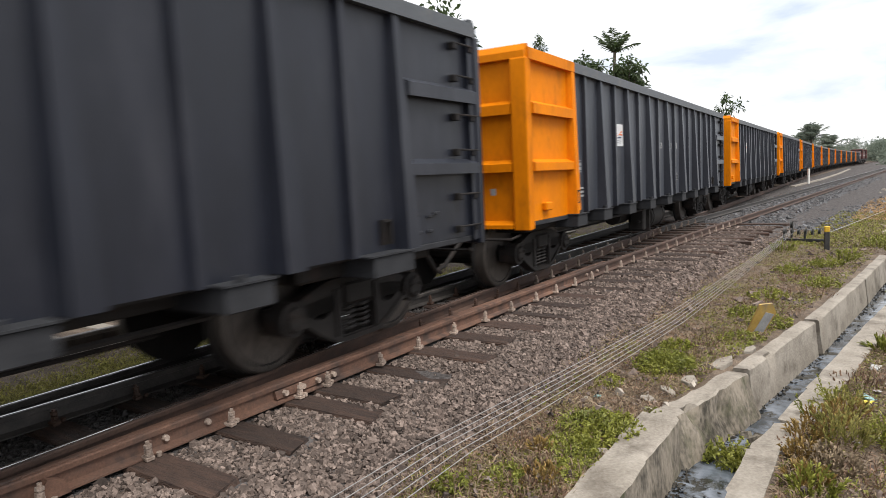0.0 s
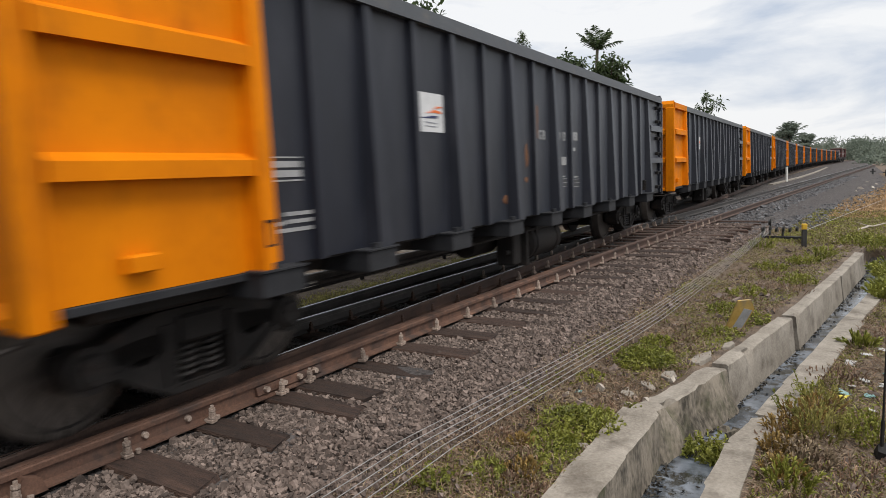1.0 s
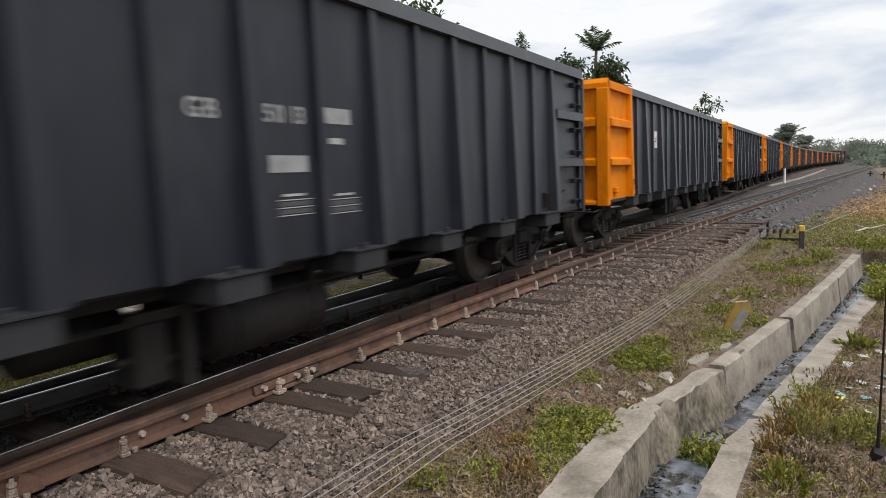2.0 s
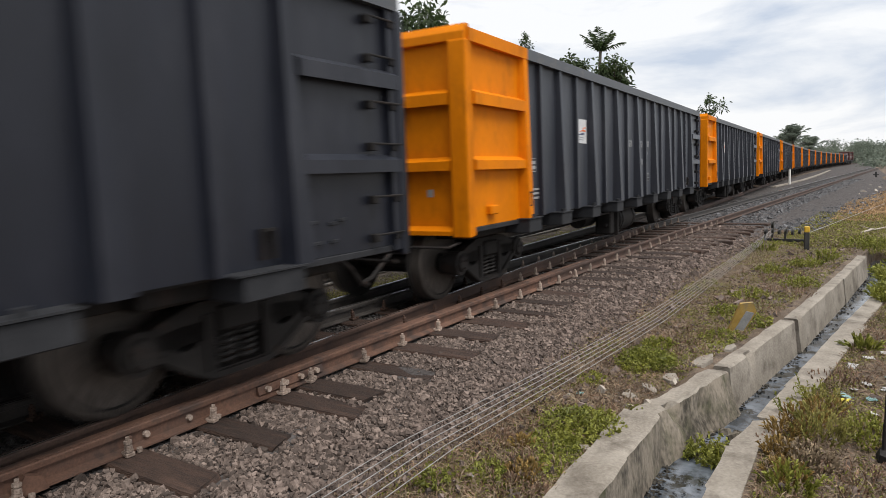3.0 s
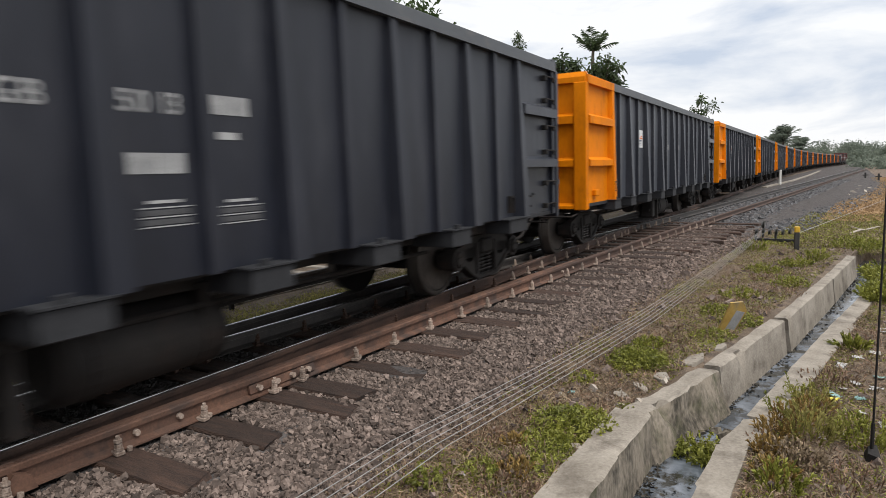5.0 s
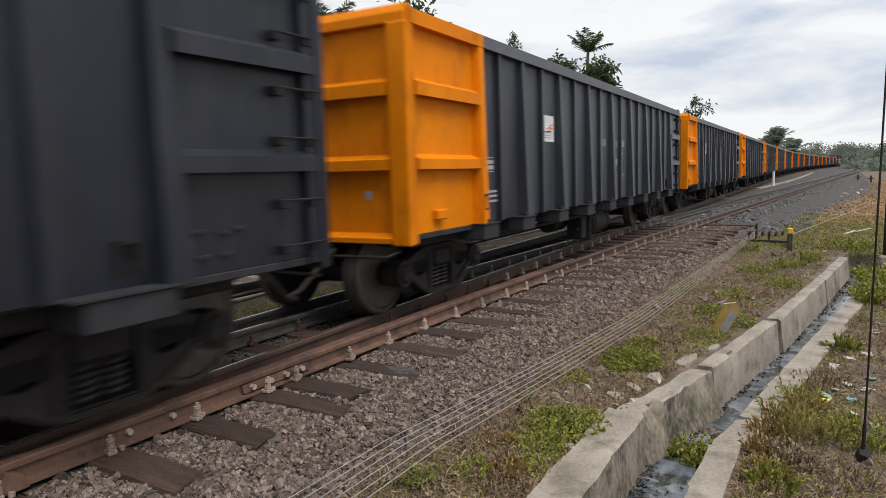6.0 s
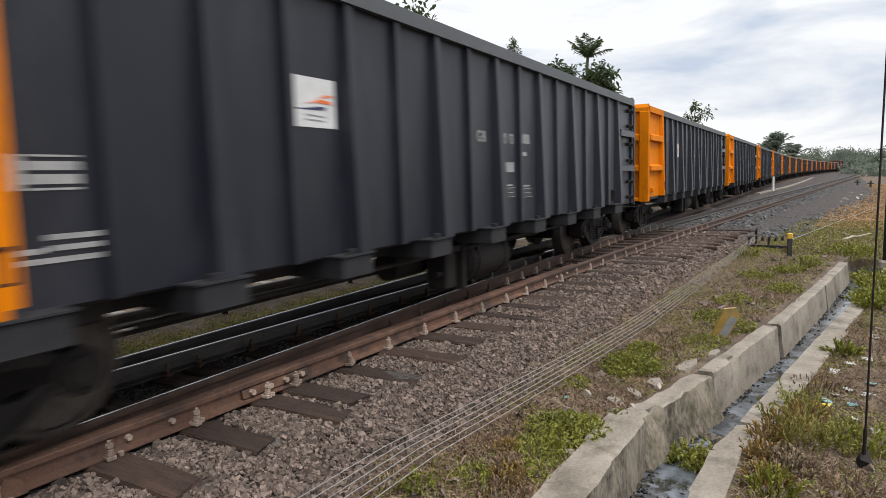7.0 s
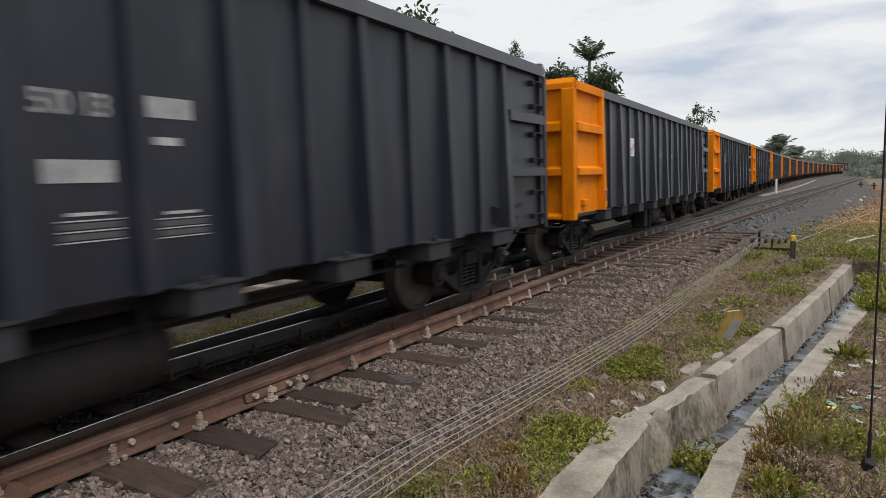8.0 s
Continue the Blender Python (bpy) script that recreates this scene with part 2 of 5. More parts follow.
# ---- mesh helpers ----
class Shape:
    """Gathers vertices and faces of one mesh."""

    def __init__(self):
        self.v, self.f, self.mi = [], [], []

    def add(self, verts, faces, slot=0):
        k = len(self.v)
        self.v.extend(tuple(p) for p in verts)
        self.f.extend(tuple(i + k for i in g) for g in faces)
        self.mi.extend([slot] * len(faces))
        return self

    def hexa(self, lower, upper, slot=0):
        """Eight corners: four below, four above, both counter-clockwise from above."""
        return self.add([*lower, *upper], [(3, 2, 1, 0), (4, 5, 6, 7), (0, 1, 5, 4), (1, 2, 6, 5), (2, 3, 7, 6), (3, 0, 4, 7)], slot)

    def box(self, x0, x1, y0, y1, z0, z1, slot=0):
        return self.hexa([(x0, y0, z0), (x1, y0, z0), (x1, y1, z0), (x0, y1, z0)], [(x0, y0, z1), (x1, y0, z1), (x1, y1, z1), (x0, y1, z1)], slot)

    def soft_box(self, x0, x1, y0, y1, z0, z1, c=0.01, slot=0):
        """A box with chamfered edges."""
        vs, idx = [], {}
        for sx in (0, 1):
            for sy in (0, 1):
                for sz in (0, 1):
                    p = ((x0, x1)[sx], (y0, y1)[sy], (z0, z1)[sz])
                    d = (1 - 2 * sx, 1 - 2 * sy, 1 - 2 * sz)
                    for ax in range(3):
                        q = [p[i] + (0 if i == ax else c * d[i]) for i in range(3)]
                        idx[sx, sy, sz, ax] = len(vs)
                        vs.append(q)
        fs = []
        for ax in range(3):
            o1, o2 = [(1, 2), (2, 0), (0, 1)][ax]
            for s in (0, 1):
                ring = []
                for a, b in ((0, 0), (1, 0), (1, 1), (0, 1)):
                    k = [0, 0, 0]
                    k[ax], k[o1], k[o2] = s, a, b
                    ring.append(idx[(*k, ax)])
                fs.append(tuple(ring if s else ring[::-1]))
            for a in (0, 1):
                for b in (0, 1):
                    k0, k1 = [0, 0, 0], [0, 0, 0]
                    k0[o1], k0[o2], k0[ax] = a, b, 0
                    k1[o1], k1[o2], k1[ax] = a, b, 1
                    g = (idx[(*k0, o1)], idx[(*k1, o1)], idx[(*k1, o2)], idx[(*k0, o2)])
                    fs.append(g if a != b else g[::-1])
        for key in itertools_product():
            g = tuple(idx[(*key, ax)] for ax in range(3))
            fs.append(g if sum(key) % 2 == 1 else g[::-1])
        return self.add(vs, fs, slot)

    def tube(self, p, q, r, sides=8, r2=None, slot=0, caps=True):
        p, q = Vector(p), Vector(q)
        d = (q - p).normalized()
        u = d.orthogonal().normalized()
        w = d.cross(u)
        r2 = r if r2 is None else r2
        vs = []
        for c, rad in ((p, r), (q, r2)):
            vs += [c + (u * math.cos(a) + w * math.sin(a)) * rad for a in [2 * math.pi * i / sides for i in range(sides)]]
        fs = [(i, (i + 1) % sides, sides + (i + 1) % sides, sides + i) for i in range(sides)]
        if caps:
            fs += [tuple(range(sides))[::-1], tuple(range(sides, 2 * sides))]
        return self.add(vs, fs, slot)

    def lathe_y(self, cx, cz, rings, sides=28, slot=0):
        """Rings of (y, radius) round an axle along y."""
        vs, fs = [], []
        for y, r in rings:
            vs += [(cx + r * math.cos(2 * math.pi * i / sides), y, cz + r * math.sin(2 * math.pi * i / sides)) for i in range(sides)]
        for k in range(len(rings) - 1):
            for i in range(sides):
                j = (i + 1) % sides
                fs.append((k * sides + i, k * sides + j, (k + 1) * sides + j, (k + 1) * sides + i))
        fs += [tuple(range(sides)), tuple(range((len(rings) - 1) * sides, len(rings) * sides))[::-1]]
        return self.add(vs, fs, slot)

    def prism_x(self, outline, x0, x1, slot=0):
        """An outline of (y, z) drawn along x."""
        n = len(outline)
        vs = [(x0, y, z) for y, z in outline] + [(x1, y, z) for y, z in outline]
        fs = [(i, (i + 1) % n, n + (i + 1) % n, n + i) for i in range(n)] + [tuple(range(n))[::-1], tuple(range(n, 2 * n))]
        return self.add(vs, fs, slot)

    def prism_y(self, outline, y0, y1, slot=0):
        """An outline of (x, z) drawn along y."""
        n = len(outline)
        vs = [(x, y0, z) for x, z in outline] + [(x, y1, z) for x, z in outline]
        fs = [(i, (i + 1) % n, n + (i + 1) % n, n + i) for i in range(n)] + [tuple(range(n))[::-1], tuple(range(n, 2 * n))]
        return self.add(vs, fs, slot)

    def sweep(self, outline, line, slot=0):
        """An outline of (side, z) carried along a line of (x, y) in plan."""
        n, vs, fs = len(outline), [], []
        for k, (x, y) in enumerate(line):
            x0, y0 = line[max(k - 1, 0)]
            x1, y1 = line[min(k + 1, len(line) - 1)]
            d = math.hypot(x1 - x0, y1 - y0)
            nx, ny = -(y1 - y0) / d, (x1 - x0) / d
            vs += [(x + nx * s, y + ny * s, z) for s, z in outline]
        for k in range(len(line) - 1):
            fs += [(k * n + i, k * n + (i + 1) % n, (k + 1) * n + (i + 1) % n, (k + 1) * n + i) for i in range(n)]
        fs += [tuple(range(n))[::-1], tuple(range((len(line) - 1) * n, len(line) * n))]
        return self.add(vs, fs, slot)

    def mesh(self, name, *mats, smooth=False):
        me = bpy.data.meshes.new(name)
        me.from_pydata(self.v, [], self.f)
        for m in mats:
            me.materials.append(m)
        if len(mats) > 1:
            me.polygons.foreach_set("material_index", self.mi)
        bm = bmesh.new()
        bm.from_mesh(me)
        bmesh.ops.recalc_face_normals(bm, faces=bm.faces)
        bm.to_mesh(me)
        bm.free()
        if smooth:
            me.polygons.foreach_set("use_smooth", [True] * len(me.polygons))
            me.set_sharp_from_angle(angle=radians(38))
        return me


def itertools_product():
    return [(a, b, c) for a in (0, 1) for b in (0, 1) for c in (0, 1)]


def part(name, shape, mats, parent, label="", smooth=False, at=None):
    """One mesh object under a thing or a part."""
    mats = mats if isinstance(mats, tuple) else (mats,)
    me = shape if isinstance(shape, bpy.types.Mesh) else shape.mesh(name, *mats, smooth=smooth)
    ob = new(name, me)
    ob.parent = parent
    if at is not None:
        ob.matrix_basis = at
    return tagged(ob, label)


def thing(name, label, category, group="", kind="", at=None):
    ob = new(name)
    ob.empty_display_size = 0.2
    if at is not None:
        ob.matrix_basis = at
    return tagged(ob, label, category, group, kind)


def solid(name, shape, mats, label, category="", group="", kind="", smooth=False, at=None):
    mats = mats if isinstance(mats, tuple) else (mats,)
    ob = new(name, shape.mesh(name, *mats, smooth=smooth))
    if at is not None:
        ob.matrix_basis = at
    return tagged(ob, label, category, group, kind)


# ---- plan of the line ----
KNOT_X = [-10.0, -5.0, 0.0, 8.0, 20.0, 60.0, 110.0, 180.0, 280.0]
KNOT_SLOPE = [0.0, 0.0, 0.059, 0.037, 0.028, 0.031, 0.0, -0.029, -0.060]
GRID = np.arange(-60.0, 460.0, 0.25)
MAIN = np.cumsum(np.interp(GRID, KNOT_X, KNOT_SLOPE)) * 0.25
MAIN = MAIN - np.interp(0.0, GRID, MAIN) + 0.25
GAUGE = 1.137


def main_y(x):
    """Near rail of the main line."""
    return float(np.interp(x, GRID, MAIN))


def branch_y(x):
    """Near rail of the branch, which bends away towards the drain."""
    if x < 3:
        return 0.0
    return -0.0025 * (min(x, 13) - 3) ** 2 - 0.05 * max(0.0, x - 13)


# ---- ground ----
def wall_y(x):
    """Middle line of the drain wall beside the line."""
    return float(np.interp(x, (-6.0, 2.5, 3.83, 5.93, 9.13, 11.9, 60.0), (-2.44, -2.37, -2.62, -2.94, -3.34, -3.62, -9.0)))


def slab_y(x):
    """Inner edge of the low slab on the far bank of the drain."""
    return float(np.interp(x, (-6.0, 1.6, 2.4, 3.1, 4.7, 6.5, 9.2, 60.0), (-2.90, -2.94, -2.93, -3.05, -3.28, -3.50, -3.92, -10.2)))


def soil(x, y):
    return 0.022 * noise.noise((x * 1.3, y * 1.3, 0)) + 0.014 * noise.noise((x * 5, y * 5, 3))


def ground_row(x):
    """Section across the line at x: (y, z) from the far side of the drain to the fields beyond."""
    w, d = wall_y(x), slab_y(x)
    near = branch_y(min(x, 60.0)) - 0.9
    deep = -0.95 if x < 14.2 else -0.42
    row = [(y, -0.46) for y in (-2500, -600, -150, -50, -20)] + [(-12.0, -0.44), (min(-8.0, d - 3), -0.43)]
    for k in range(14):
        row.append((d - 2.2 + (2.2 - 0.10) * k / 13, -0.43))
    row += [(d - 0.09, deep), (w, deep), (w + 0.03, -0.37)]
    for k in range(1, 14):
        f = k / 13
        row.append((w + 0.03 + (near - w - 0.03) * f, -0.365 + 0.14 * max(0.0, (f - 0.35) / 0.65) + (0.04 * max(0.0, 1 - f * 3) if x > 3.6 else 0.0)))
    row += [(near + 0.6, -0.26), (1.6, -0.26), (1.9, -0.20), (2.3, -0.17), (2.8, -0.14), (4.5, -0.14)]
    return row + [(12, -0.2), (30, -0.25), (90, -0.3), (300, -0.3), (2500, -0.3)]


ROWS = {}


def ground_z(x, y):
    k = round(x * 8)
    if k not in ROWS:
        ROWS[k] = np.array(ground_row(k / 8)).T
    z = float(np.interp(y, *ROWS[k]))
    return z + (soil(x, y) if -6 < x < 18 and z > -0.6 else 0.0)


def ground():
    s = Shape()
    xs = [-2500, -600, -150, -40, -15, -6] + [i * 0.16 - 3 for i in range(0, 115)] + [16, 17, 19, 22, 27, 35, 50, 75, 120, 200, 400, 900, 2500]
    rows, n = [], 0
    for x in xs:
        row = ground_row(x)
        n = len(row)
        for y, z in row:
            fine = -6 < x < 18 and -12 < y < 3 and z > -0.6
            rows.append((x, y, z + (soil(x, y) if fine else 0)))
    s.add(rows, [(i * n + j, (i + 1) * n + j, (i + 1) * n + j + 1, i * n + j + 1) for i in range(len(xs) - 1) for j in range(n - 1)])
    solid("ground", s, M_SOIL, "dry trampled soil with weeds beside the railway line", "ground", kind="structure", smooth=True)
    s = Shape()
    xs = [-30, -12] + [i * 0.25 - 6 for i in range(120)] + [26, 30, 36, 42, 55, 75, 100, 140, 200, 300, 440]
    rows, n = [], 21
    for x in xs:
        b, m = branch_y(min(x, 60)), main_y(x)
        near = b - 1.30 if x < 10 else b - 1.30 - min(1.7, (x - 10) * 0.055)
        if x > 75:
            near = min(near, m - 6.0)
        far = m + GAUGE + 0.42
        for j in range(n):
            f = j / (n - 1)
            y = near + (far - near) * f
            edge = max(0.0, 1 - f * 7) ** 1.3
            z = -0.175 - 0.11 * edge - (0.10 if j == n - 1 else 0) + 0.018 * noise.noise((x * 2.4, y * 2.4, 5))
            rows.append((x, y, z))
    s.add(rows, [(i * n + j, (i + 1) * n + j, (i + 1) * n + j + 1, i * n + j + 1) for i in range(len(xs) - 1) for j in range(n - 1)])
    solid("ballast_bed", s, M_BALLAST, "grey crushed stone ballast bed under the tracks", "ballast", kind="structure", smooth=True)


ground()


# ---- drain ----
def slab_block(name, line, back, top, foot, batter, parent, rough, seed, seg=0.07, front=None):
    """A worn concrete block: front top line (x0, y0, x1, y1), width to the back, top and foot heights."""
    x0, y0, x1, y1 = line
    n = max(4, int(math.hypot(x1 - x0, y1 - y0) / seg))
    prof = [(back, foot), (back, (top + foot) / 2), (back, top), (back * 0.66, top), (back * 0.33, top), (0.012, top), (-0.006, top - 0.012),
            (-batter * 0.3, top - 0.3 * (top - foot)), (-batter * 0.65, top - 0.65 * (top - foot)), (-batter, foot)]
    m, vs, fs = len(prof), [], []
    for i in range(n + 1):
        f = i / n
        for k, (s, z) in enumerate(prof):
            x, y = x0 + (x1 - x0) * f, y0 + (y1 - y0) * f + s
            e = noise.noise((x * 3.1 + seed, z * 4, s * 4)) + 0.5 * noise.noise((x * 11 + seed, z * 11, s * 9))
            chip = max(0.0, noise.noise((x * 6.5 + seed * 7, 0, seed)) - (0.0 if rough > 0.02 else 0.22)) * (1.7 if rough > 0.02 else 1.0) if k in (5, 6) else 0
            if rough > 0.02 and k >= 7:
                chip = -0.9 * max(0.0, noise.noise((x * 4.3 + 2.0, z * 5.0, seed)))
            vs.append((x + (0.03 * noise.noise((z * 9, s * 9, seed + f)) if i in (0, n) else 0), y + rough * e + (chip if chip > 0 else -chip * 1.6) * 0.09, z + rough * 0.6 * e - max(chip, 0.0) * 0.08))
    for i in range(n):
        fs += [(i * m + k, i * m + (k + 1) % m, (i + 1) * m + (k + 1) % m, (i + 1) * m + k) for k in range(m)]
    fs += [tuple(range(m)), tuple(range(n * m, n * m + m))[::-1]]
    sh = Shape().add(vs, fs)
    sh.mi = [1 if front and i < n * m and i % m in (6, 7, 8) else 0 for i in range(len(fs))]
    part(name, sh, (M_CONC, front or M_CONC), parent, smooth=True)


def drain():
    d = thing("drainage_channel", "cracked open concrete drain with stained walls", "drain", kind="structure")
    for k, (line, top, back, batter, rough) in enumerate((((-6.0, -2.53, 2.50, -2.445), -0.33, 0.25, 0.03, 0.010), ((2.47, -2.40, 3.80, -2.685), -0.340, 0.17, 0.13, 0.032),
                                                          ((3.82, -2.695, 5.93, -3.015), -0.318, 0.13, 0.05, 0.009), ((6.02, -3.045, 9.11, -3.405), -0.322, 0.13, 0.05, 0.008),
                                                          ((9.15, -3.41, 11.95, -3.70), -0.328, 0.13, 0.05, 0.008))):
        slab_block("wall_block", line, back, top, -0.96, batter * 1.6, d, rough, k * 3.7, 0.05, M_DAMP if k < 2 else None)
    cuts = [-6.0, 2.38, 2.95, 6.4, 10.2, 14.0]
    for k in range(len(cuts) - 1):
        a, b = cuts[k] + 0.012, cuts[k + 1]
        slab_block("bank_slab", (a, slab_y(a), b, slab_y(b)), -0.17 - 0.02 * (k % 3), -0.405 - 0.008 * (k % 2), -0.96, -0.02, d, 0.006, 40 + k * 2.3)
    s = Shape()
    xs = [-6 + 0.25 * i for i in range(90)]
    vs = []
    for x in xs:
        for f in np.linspace(0, 1, 5):
            y = wall_y(x) + 0.01 + (slab_y(x) - 0.05 - wall_y(x)) * float(f)
            vs.append((x, y, -0.70))
    s.add(vs, [(i * 5 + j, (i + 1) * 5 + j, (i + 1) * 5 + j + 1, i * 5 + j + 1) for i in range(len(xs) - 1) for j in range(4)])
    solid("water", s, M_WATER, "dark still water in the drain, sky reflection partly in its colour", "water", kind="structure")


drain()

# ---- track ----
RAIL = [(-0.065, -0.14), (0.065, -0.14), (0.065, -0.130), (0.012, -0.112), (0.010, -0.045), (0.034, -0.036), (0.035, -0.008),
        (0.028, 0.0), (-0.028, 0.0), (-0.035, -0.008), (-0.034, -0.036), (-0.010, -0.045), (-0.012, -0.112), (-0.065, -0.130)]
TOP = [(-0.006, 0.0), (0.006, 0.0), (0.006, 0.002), (-0.006, 0.002)]


def rail_line(f, x0, x1):
    xs = np.r_[np.arange(x0, min(x1, 40), 0.5), np.arange(min(x1, 40), x1 + 0.1, 4.0)]
    return [(float(x), f(float(x))) for x in xs]


def track():
    t = thing("railway_turnout", "rusty railway turnout on dark wooden sleepers in ballast", "railway track", kind="structure")
    lines = [("rail", branch_y, -14, 6.5, M_RUST, "rust-brown outer rail with bolted web", False),
             ("rail", branch_y, 6.5, 130, M_OILRUST, "dark rust-brown outer rail", False),
             ("rail", main_y, -4.5, 420, M_OILRUST, "greasy rust-brown rail with a polished top", True),
             ("rail", lambda x: main_y(x) + GAUGE, -14, 420, M_DARKRAIL, "greasy rail with a polished top", True),
             ("rail", lambda x: branch_y(x) + GAUGE, -1, 130, M_DARKRAIL, "dark rail with a worn top", True)]
    for name, f, x0, x1, m, label, shine in lines:
        r = part(name, Shape().sweep(RAIL, rail_line(f, x0, x1)), m, t, label)
        part("running_surface", Shape().sweep(TOP, rail_line(f, x0, x1)), M_SHINE if shine else m, r)
        if x0 == -1:
            part("running_surface", Shape().sweep([(2.8 * a, b + 0.002) for a, b in TOP], rail_line(f, 9, x1)), M_SHINE, r)
    return t


TRACK = track()


def sleeper_x():
    xs = [-2.4, -1.8, -1.2, -0.6, 0, 0.6, 1.2, 1.5]
    return xs + [1.5 + 0.6 * i for i in range(1, 26)]


def sleeper_end(x):
    """Near end of a sleeper: uneven, longer under the turnout."""
    return branch_y(x) - 0.78 - 0.07 * math.sin(x * 7.3) - 0.36 * max(0.0, min(1.0, (x - 6.5) / 6))


def bolt_mesh():
    s = Shape()
    s.soft_box(-0.028, 0.028, -0.025, 0.045, -0.140, -0.112, 0.006)
    s.tube((0, 0, -0.128), (0, 0, -0.022), 0.012, 8)
    s.tube((0, 0, -0.108), (0, 0, -0.096), 0.026, 10)
    s.tube((0, 0, -0.094), (0, 0, -0.070), 0.023, 6)
    s.tube((0, 0, -0.062), (0, 0, -0.042), 0.023, 6)
    s.tube((0.066, 0.01, -0.140), (0.066, 0.01, -0.116), 0.017, 8)
    return s.mesh("rail_bolt", M_BOLT)


def sleepers():
    rnd = random.Random(4)
    bolt = bolt_mesh()
    dark = bolt.copy()
    dark.materials[0] = M_OILRUST
    for x in sleeper_x():
        b, m = branch_y(x), main_y(x)
        near = sleeper_end(x)
        far = m + GAUGE + 0.55
        w = rnd.uniform(0.11, 0.13)
        s = Shape()
        sk = rnd.uniform(-0.02, 0.02)
        s.soft_box(-w, w, near, far, -0.30, -0.140, 0.012)
        skew, sag = rnd.uniform(-0.45, 0.45), rnd.uniform(0.0, 0.05)
        s.v = [(x0, y0 + skew * x0 + rnd.uniform(-0.012, 0.012), z0 - sag * (z0 > -0.2) * rnd.random()) if y0 < near + 0.05 else (x0, y0, z0) for x0, y0, z0 in s.v]
        o = part("sleeper", s, M_TIE, TRACK, at=pose(x, 0, rnd.uniform(-0.006, 0.0) + 0.012 * max(0.0, min(1.0, (x - 7) / 3)), 0, 0, sk * 30))
        for y, flip in ((b - 0.095, 0), (b + 0.095, 180), (m - 0.095, 0), (m + GAUGE + 0.095, 180), (b + GAUGE - 0.095, 0)):
            if x < 6 and abs(y - (m - 0.095)) < 0.001 and m - b < 0.4:
                continue
            part("rail_bolt", bolt if y < b + 0.05 or x > 6 else dark, M_BOLT, o, at=pose(rnd.uniform(-0.02, 0.02), y, 0, rnd.uniform(-6, 6), rnd.uniform(-6, 6), flip + rnd.uniform(-15, 15)))


sleepers()


# ---- coal wagons ----
# Local x runs forward from the rear paint edge; the body reaches from REAR to FRONT.
REAR, FRONT, HALF, SILL, RIM = -1.45, 11.93, 1.24, 0.845, 2.90
EDGE = 0.02
STAKES = [0.50] + [1.17 + 0.683 * i for i in range(14)]
HEAVY = [1.17 + 1.366 * i for i in range(7)]
OUTRIGGERS = [0.0] + [1.10 + 1.31 * i for i in range(7)]
LAST_STAKE = 10.70
BOGIES = (-0.28, 10.50)
WHEELBASE, WHEEL_R = 1.54, 0.425
PITCH = 14.755


def stake(side, x, heavy, top=RIM - 0.17):
    s = Shape()
    y = side * HALF
    d0, d1 = (0.14, 0.055) if heavy else (0.065, 0.05)
    w0, w1 = (0.115, 0.05) if heavy else (0.045, 0.04)
    lo = [(x - w0, y, SILL), (x + w0, y, SILL), (x + w0 * 0.75, y + side * d0, SILL), (x - w0 * 0.75, y + side * d0, SILL)]
    hi = [(x - w1, y, top), (x + w1, y, top), (x + w1 * 0.75, y + side * d1, top), (x - w1 * 0.75, y + side * d1, top)]
    return s.hexa(lo, hi)


def rib_outline(y, side, z0, z1, d=0.095, k=0.010):
    """A pressed rib, open below: a sloping top plate and a hanging lip."""
    return [(y, z1), (y + side * d, z1 - 0.045), (y + side * d, z0), (y + side * (d - k), z0), (y + side * (d - k), z1 - 0.045 - k), (y, z1 - k)]


def rib(s, x0, x1, y, side, z0, z1):
    s.prism_x(rib_outline(y, side, z0, z1), x0, x1)
    for x in (x0, x1 - 0.008):
        s.prism_x([(y, z0), (y + side * 0.084, z0), (y + side * 0.084, z1 - 0.056), (y, z1 - 0.012)], x, x + 0.008)


def lettering(txt, x, y, z, size, parent, squeeze=1.0):
    cu = bpy.data.curves.new("marking", "FONT")
    cu.body, cu.size, cu.extrude, cu.offset = txt, size, 0.0015, 0.0025
    tmp = bpy.data.objects.new("marking", cu)
    scene.collection.objects.link(tmp)
    bpy.context.view_layer.update()
    me = bpy.data.meshes.new_from_object(tmp.evaluated_get(bpy.context.evaluated_depsgraph_get()))
    bpy.data.objects.remove(tmp)
    me.materials.clear()
    me.materials.append(M_WHITE)
    ob = part("lettering", me, M_WHITE, parent, "white stencilled letters")
    ob.matrix_basis = pose(x, y, z, 90, 0, 0) @ Matrix.Diagonal((squeeze, 1, 1, 1))
    return ob


def band(s, pts, thick, y0, y1):
    """A curved bar in the x-z plane, as one strip of the given height."""
    up, lo = [], []
    for k, (x, z) in enumerate(pts):
        xa, za = pts[max(k - 1, 0)]
        xb, zb = pts[min(k + 1, len(pts) - 1)]
        d = math.hypot(xb - xa, zb - za)
        nx, nz = -(zb - za) / d, (xb - xa) / d
        up.append((x + nx * thick / 2, z + nz * thick / 2))
        lo.append((x - nx * thick / 2, z - nz * thick / 2))
    s.prism_y(up + lo[::-1], y0, y1)


